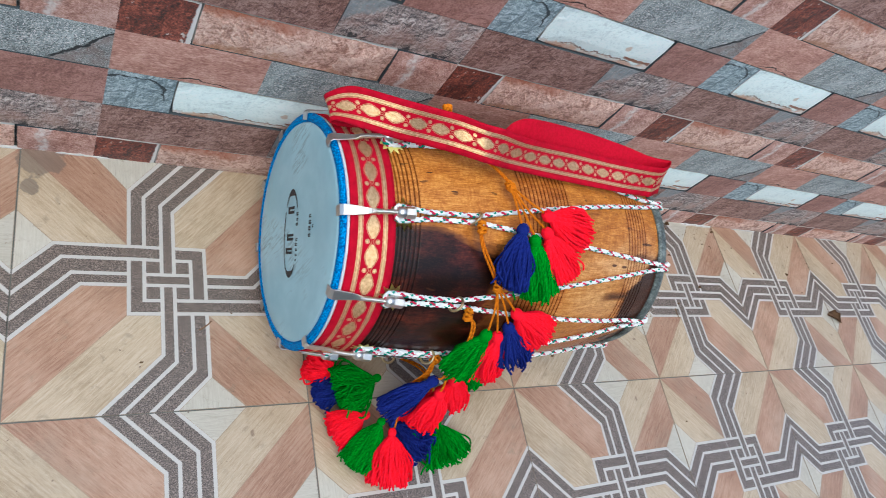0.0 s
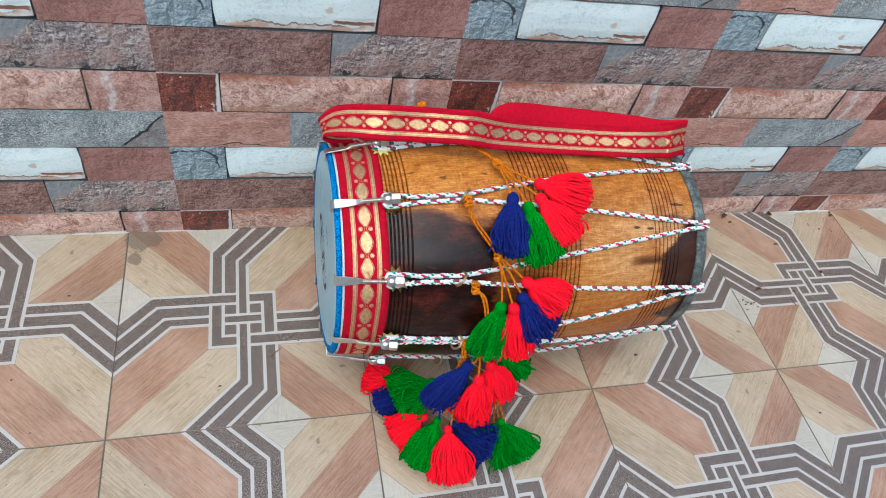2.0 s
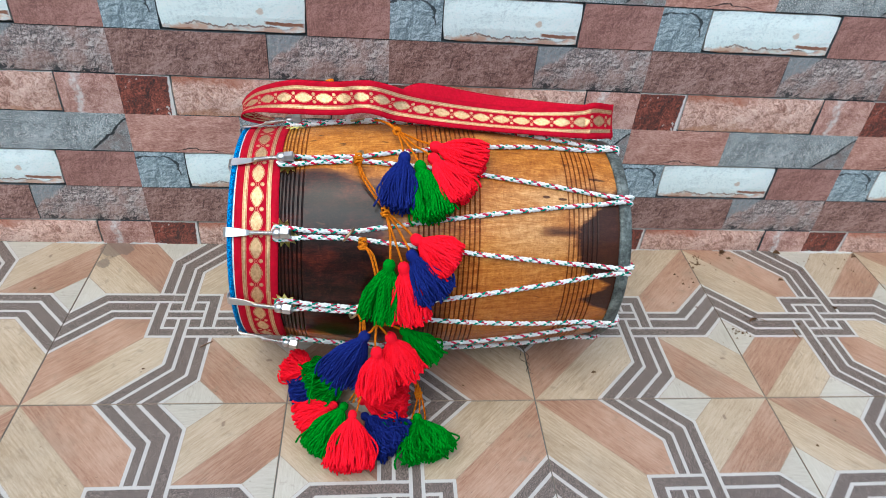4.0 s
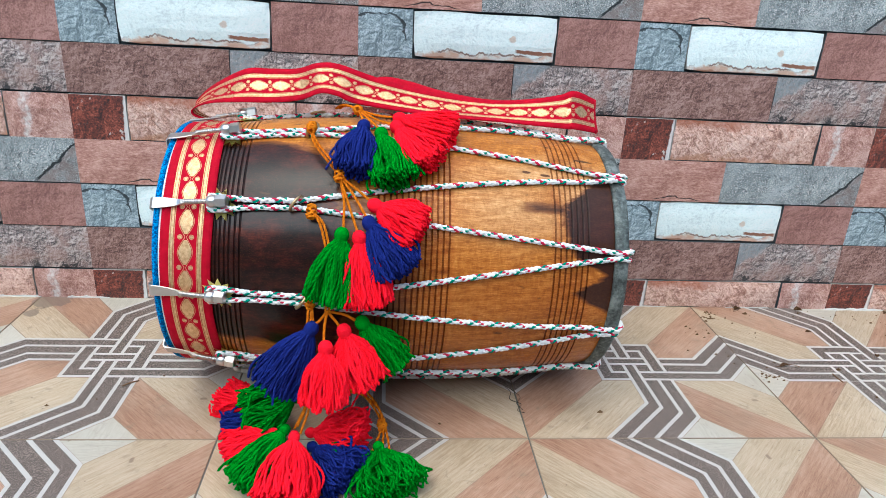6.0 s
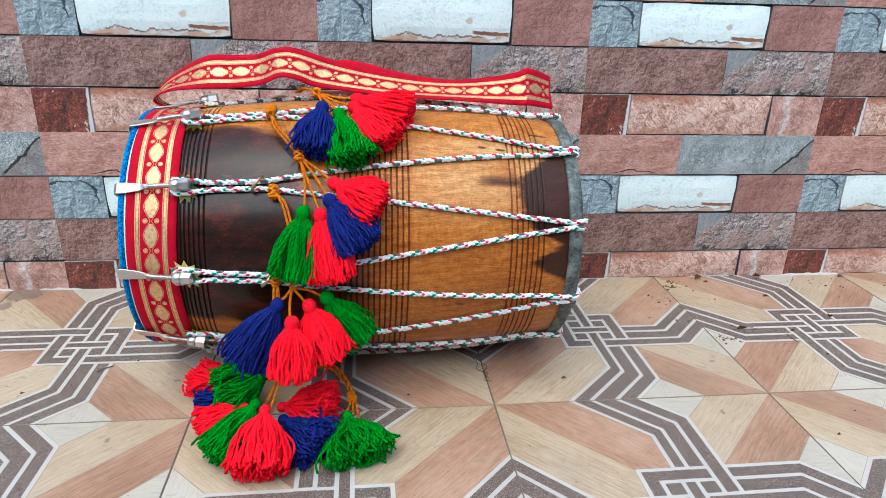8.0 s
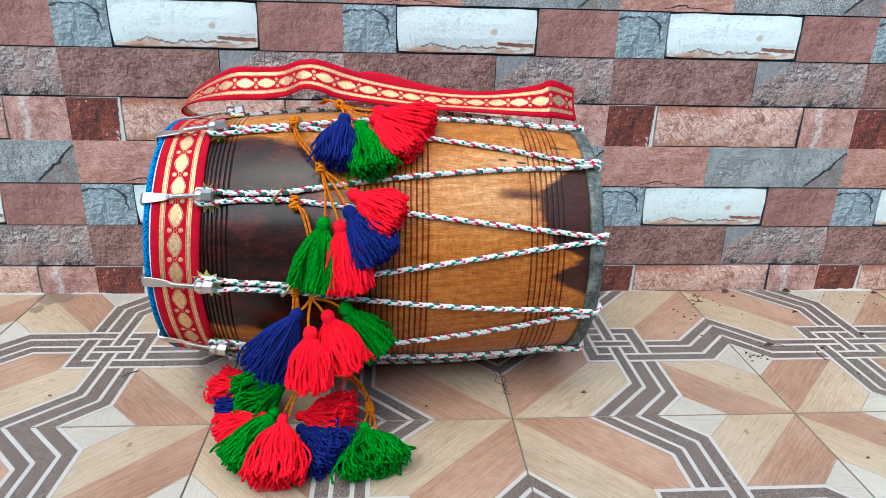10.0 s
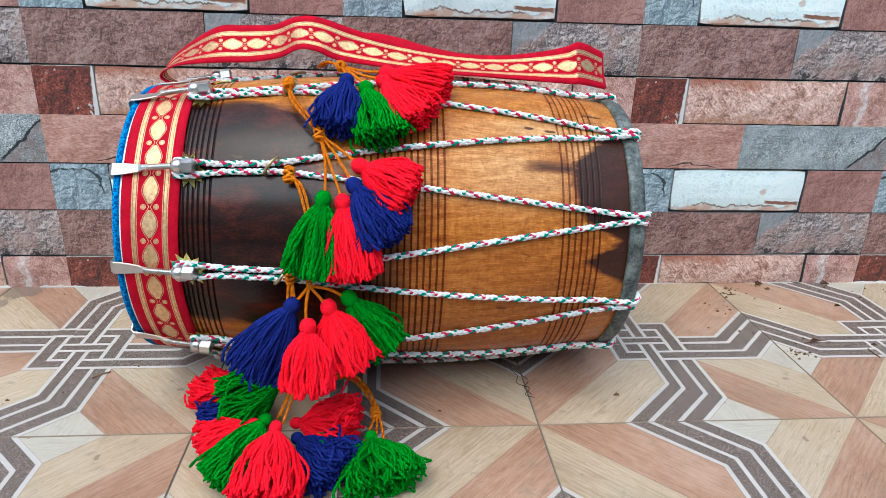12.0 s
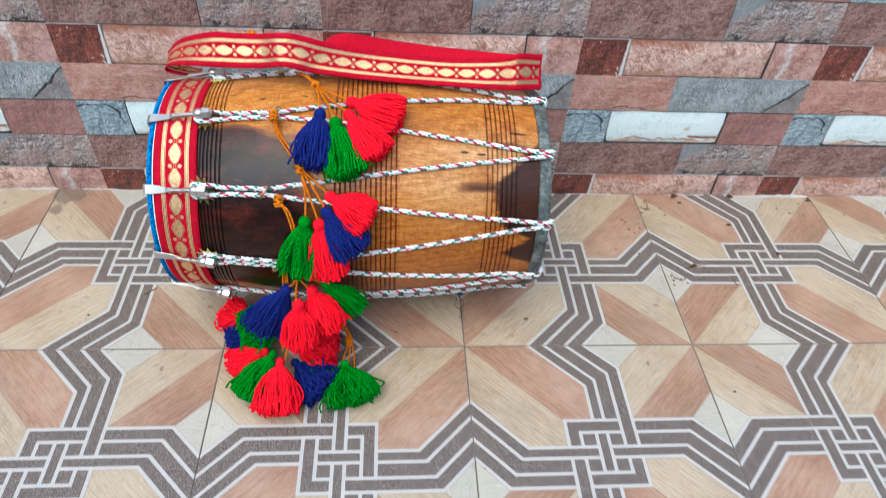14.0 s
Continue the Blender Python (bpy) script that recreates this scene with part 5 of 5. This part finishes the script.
cord("cord", [[(-0.283, -0.404, 0.196), (-0.284, -0.418, 0.170), (-0.290, -0.424, 0.12), (-0.284, -0.436, 0.075), (-0.294, -0.450, 0.050)],
              [(-0.279, -0.404, 0.196), (-0.280, -0.418, 0.170), (-0.284, -0.424, 0.12), (-0.280, -0.438, 0.075), (-0.288, -0.470, 0.054)],
              [(-0.281, -0.404, 0.196), (-0.277, -0.418, 0.170), (-0.280, -0.424, 0.12), (-0.284, -0.434, 0.075), (-0.300, -0.432, 0.034)]],
     "orange silk cord running from a brass ring down to the floor", [((-0.281, -0.408, 0.194), (0.1, 0, 1), 0.0085)])
cord("cord", [[(-0.252, -0.352, 0.035), (-0.226, -0.372, 0.048), (-0.206, -0.392, 0.040), (-0.194, -0.412, 0.026), (-0.200, -0.440, 0.019), (-0.206, -0.462, 0.018)],
              [(-0.250, -0.352, 0.035), (-0.222, -0.372, 0.052), (-0.202, -0.392, 0.044), (-0.192, -0.412, 0.028), (-0.192, -0.440, 0.014), (-0.194, -0.462, 0.022)],
              [(-0.248, -0.352, 0.035), (-0.220, -0.376, 0.046), (-0.199, -0.394, 0.038), (-0.190, -0.412, 0.026), (-0.184, -0.440, 0.013), (-0.184, -0.466, 0.014)]],
     "loose knotted orange silk cord lying on the floor tiles", [((-0.193, -0.412, 0.024), (0.1, -0.8, -0.2), 0.0085)])
cord("cord", [[(-0.336, -0.147, 0.428), (-0.338, -0.149, 0.426), (-0.337, -0.156, 0.422)],
              [(-0.332, -0.147, 0.427), (-0.330, -0.149, 0.425), (-0.331, -0.156, 0.421)]],
     "orange silk cord knotted behind the strap", [((-0.335, -0.146, 0.425), (1, 0, 0.2), 0.0055)])

# ---- litter on the floor ----
LEAF = plain("dry_brown_leaf", (0.20, 0.108, 0.052), 0.8, grain=110, vary=0.9, bump=0.5)
CRUMB = plain("brown_crumbs", (0.15, 0.085, 0.04), 0.9, grain=400, vary=0.5)
HAIR = plain("black_thread", (0.015, 0.012, 0.012), 0.6)
GROUT_WHITE = plain("chipped_white_cement", (0.58, 0.57, 0.55), 0.9, grain=200, vary=0.2, bump=0.4)


def leaf_bm(length, wide, seed):
    """A dried leaf rolled lengthways, with a ragged rim and a stalk end."""
    rng = random.Random(seed)
    nu, nv = 14, 8
    leaf, rows = bmesh.new(), []
    for i in range(nu + 1):
        u = i / nu
        half = wide * math.sin(math.pi * min(1, 0.06 + 0.92 * u)) ** 0.65 * (0.8 + 0.4 * rng.random())
        row = []
        for j in range(nv + 1):
            a = (j / nv - 0.5) * 3.6
            bend = 0.12 * length * math.sin(3.0 * u)
            row.append(leaf.verts.new(((u - 0.5) * length, half * math.sin(a) + bend + 0.0012 * (rng.random() - 0.5), half * (1 - math.cos(a)) * 0.75 + 0.0016 * rng.random() + 0.0006)))
        rows.append(row)
    for a, b in zip(rows, rows[1:]):
        for j in range(nv):
            leaf.faces.new((a[j], b[j], b[j + 1], a[j + 1]))
    bmesh.ops.solidify(leaf, geom=leaf.faces[:], thickness=0.0005)
    return leaf


litter = part("dry_leaf", leaf_bm(0.058, 0.0135, 3), LEAF, None, matrix=pose(1.209, -0.27, 0.0006, 0, 0, -28))
tagged(litter, "curled dry brown leaf on the tiled floor", "leaf")
# shrivelled scraps: place, length, half width, turn
for x, y, length, wide, turn in ((0.490, -0.010, 0.017, 0.0045, 20), (0.614, -0.010, 0.016, 0.0048, -10), (0.464, -0.221, 0.019, 0.0030, 12), (0.579, -0.101, 0.012, 0.0022, 0), (0.652, -0.185, 0.009, 0.0036, 60), (0.791, -0.020, 0.014, 0.0028, 5)):
    scrap = part("leaf_scrap", leaf_bm(length, wide, int(1000 * x)), LEAF, None, matrix=pose(x, y, 0.0006, 0, 0, turn))
    tagged(scrap, "shrivelled scrap of dry brown leaf on the tiles", "leaf", "leaf scraps on the floor")

bm = bmesh.new()
rng = random.Random(11)


def crumb(x, y, size):
    a = rng.random() * 6.28
    pts = []
    n = 5
    for k in range(n):
        r = size * (0.6 + 0.6 * rng.random())
        t = a + 2 * math.pi * k / n
        pts.append((x + r * math.cos(t) * 1.3, y + r * math.sin(t) * 0.8))
    base = [bm.verts.new((px, py, 0.0002)) for px, py in pts]
    top = bm.verts.new((x, y, 0.0008 + size * 0.8))
    for k in range(n):
        bm.faces.new((base[k], base[(k + 1) % n], top))


CLUSTERS = [(0.418, -0.046, 0.009, 26), (0.430, -0.026, 0.007, 16), (0.49, -0.010, 0.014, 14), (0.614, -0.008, 0.014, 10), (0.56, -0.03, 0.12, 14), (0.40, -0.20, 0.05, 10), (0.463, -0.221, 0.02, 8), (0.74, -0.06, 0.06, 24), (1.0, -0.12, 0.15, 22), (1.3, -0.1, 0.2, 20), (-0.3, -0.5, 0.5, 16), (0.3, -0.45, 0.35, 22), (-0.8, -0.2, 0.2, 10), (0.423, -0.252, 0.010, 30), (0.40, -0.10, 0.05, 12), (0.36, -0.10, 0.015, 8)]
for cx, cy, spread, count in CLUSTERS:
    for _ in range(count):
        x, y = rng.gauss(cx, spread), rng.gauss(cy, spread * 0.6)
        if -1.6 < y < -0.004:
            crumb(x, y, 0.0007 + 0.0022 * rng.random() ** 3)
for x, y, s in ((0.497, -0.027, 0.0045), (0.363, -0.113, 0.003), (0.355, -0.083, 0.003), (0.404, -0.06, 0.003), (1.067, -0.135, 0.006), (0.114, -0.348, 0.0035), (0.561, -0.31, 0.003), (0.44, -0.505, 0.003), (0.551, -0.23, 0.004), (0.416, -0.05, 0.0035)):
    crumb(x, y, s)
crumbs = part("crumbs", bm, CRUMB, None)
tagged(crumbs, "brown crumbs and grit scattered on the floor tiles", "debris", kind="stuff")


def twig(points, radius=0.0006, material=None):
    ob = tube_ob("twig", [spline(points, 30)], radius, material or LEAF, None, sides=5)
    tagged(ob, "thin dry twig lying on the tiles" if material is None else "thin dark thread lying on the tiles", "twig" if material is None else "thread")


twig([(0.533, -0.243, 0.0012), (0.531, -0.256, 0.002), (0.534, -0.268, 0.0012)], 0.0009)
twig([(0.06 + 0.385, -0.224, 0.0012), (0.475, -0.218, 0.0025), (0.49, -0.222, 0.0012)], 0.0005)
twig([(-0.558, -0.288, 0.0012), (-0.548, -0.282, 0.003), (-0.540, -0.274, 0.0012)], 0.001)
twig([(-0.012, -0.285, 0.001), (-0.006, -0.300, 0.001), (-0.010, -0.318, 0.001), (0.004, -0.330, 0.001), (-0.004, -0.345, 0.001), (0.006, -0.352, 0.001)], 0.0004, HAIR)
twig([(-0.004, -0.292, 0.001), (0.006, -0.312, 0.001), (-0.002, -0.328, 0.001), (0.004, -0.345, 0.001)], 0.0004, HAIR)

# broken line of white cement where the wall meets the floor: start, end, reach on the floor, height
rng = random.Random(4)


def cement_strip(x0, x1, reach, high):
    bm = bmesh.new()
    n = max(3, int((x1 - x0) / 0.008))
    rows = []
    for k in range(n + 1):
        px = x0 + (x1 - x0) * k / n
        d, hgt = reach * (0.5 + 0.6 * rng.random()), high * (0.4 + 0.8 * rng.random())
        if k in (0, n):
            d, hgt = 0.0012, 0.0006
        rows.append([bm.verts.new(c) for c in ((px, -d, 0.0001), (px, -d * 0.7, hgt), (px, 0.003, hgt * 1.2))])
    for a, b in zip(rows, rows[1:]):
        for k in range(2):
            bm.faces.new((a[k], b[k], b[k + 1], a[k + 1]))
    tagged(part("trim_cement", bm, GROUT_WHITE, None), "broken line of white cement along the wall's foot", "trim", kind="structure")


for strip in ((0.672, 0.800, 0.0050, 0.0030), (0.250, 0.350, 0.0016, 0.0012), (0.470, 0.560, 0.0014, 0.0012), (-0.755, -0.682, 0.0022, 0.0035)):
    cement_strip(*strip)
x = -1.7
while x < 2.4:
    w = 0.03 + 0.1 * rng.random()
    if rng.random() < 0.4 and not -0.75 < x + w / 2 < 0.85:
        cement_strip(x, x + w, 0.0022, 0.0028)
    x += w + 0.02 + 0.08 * rng.random()
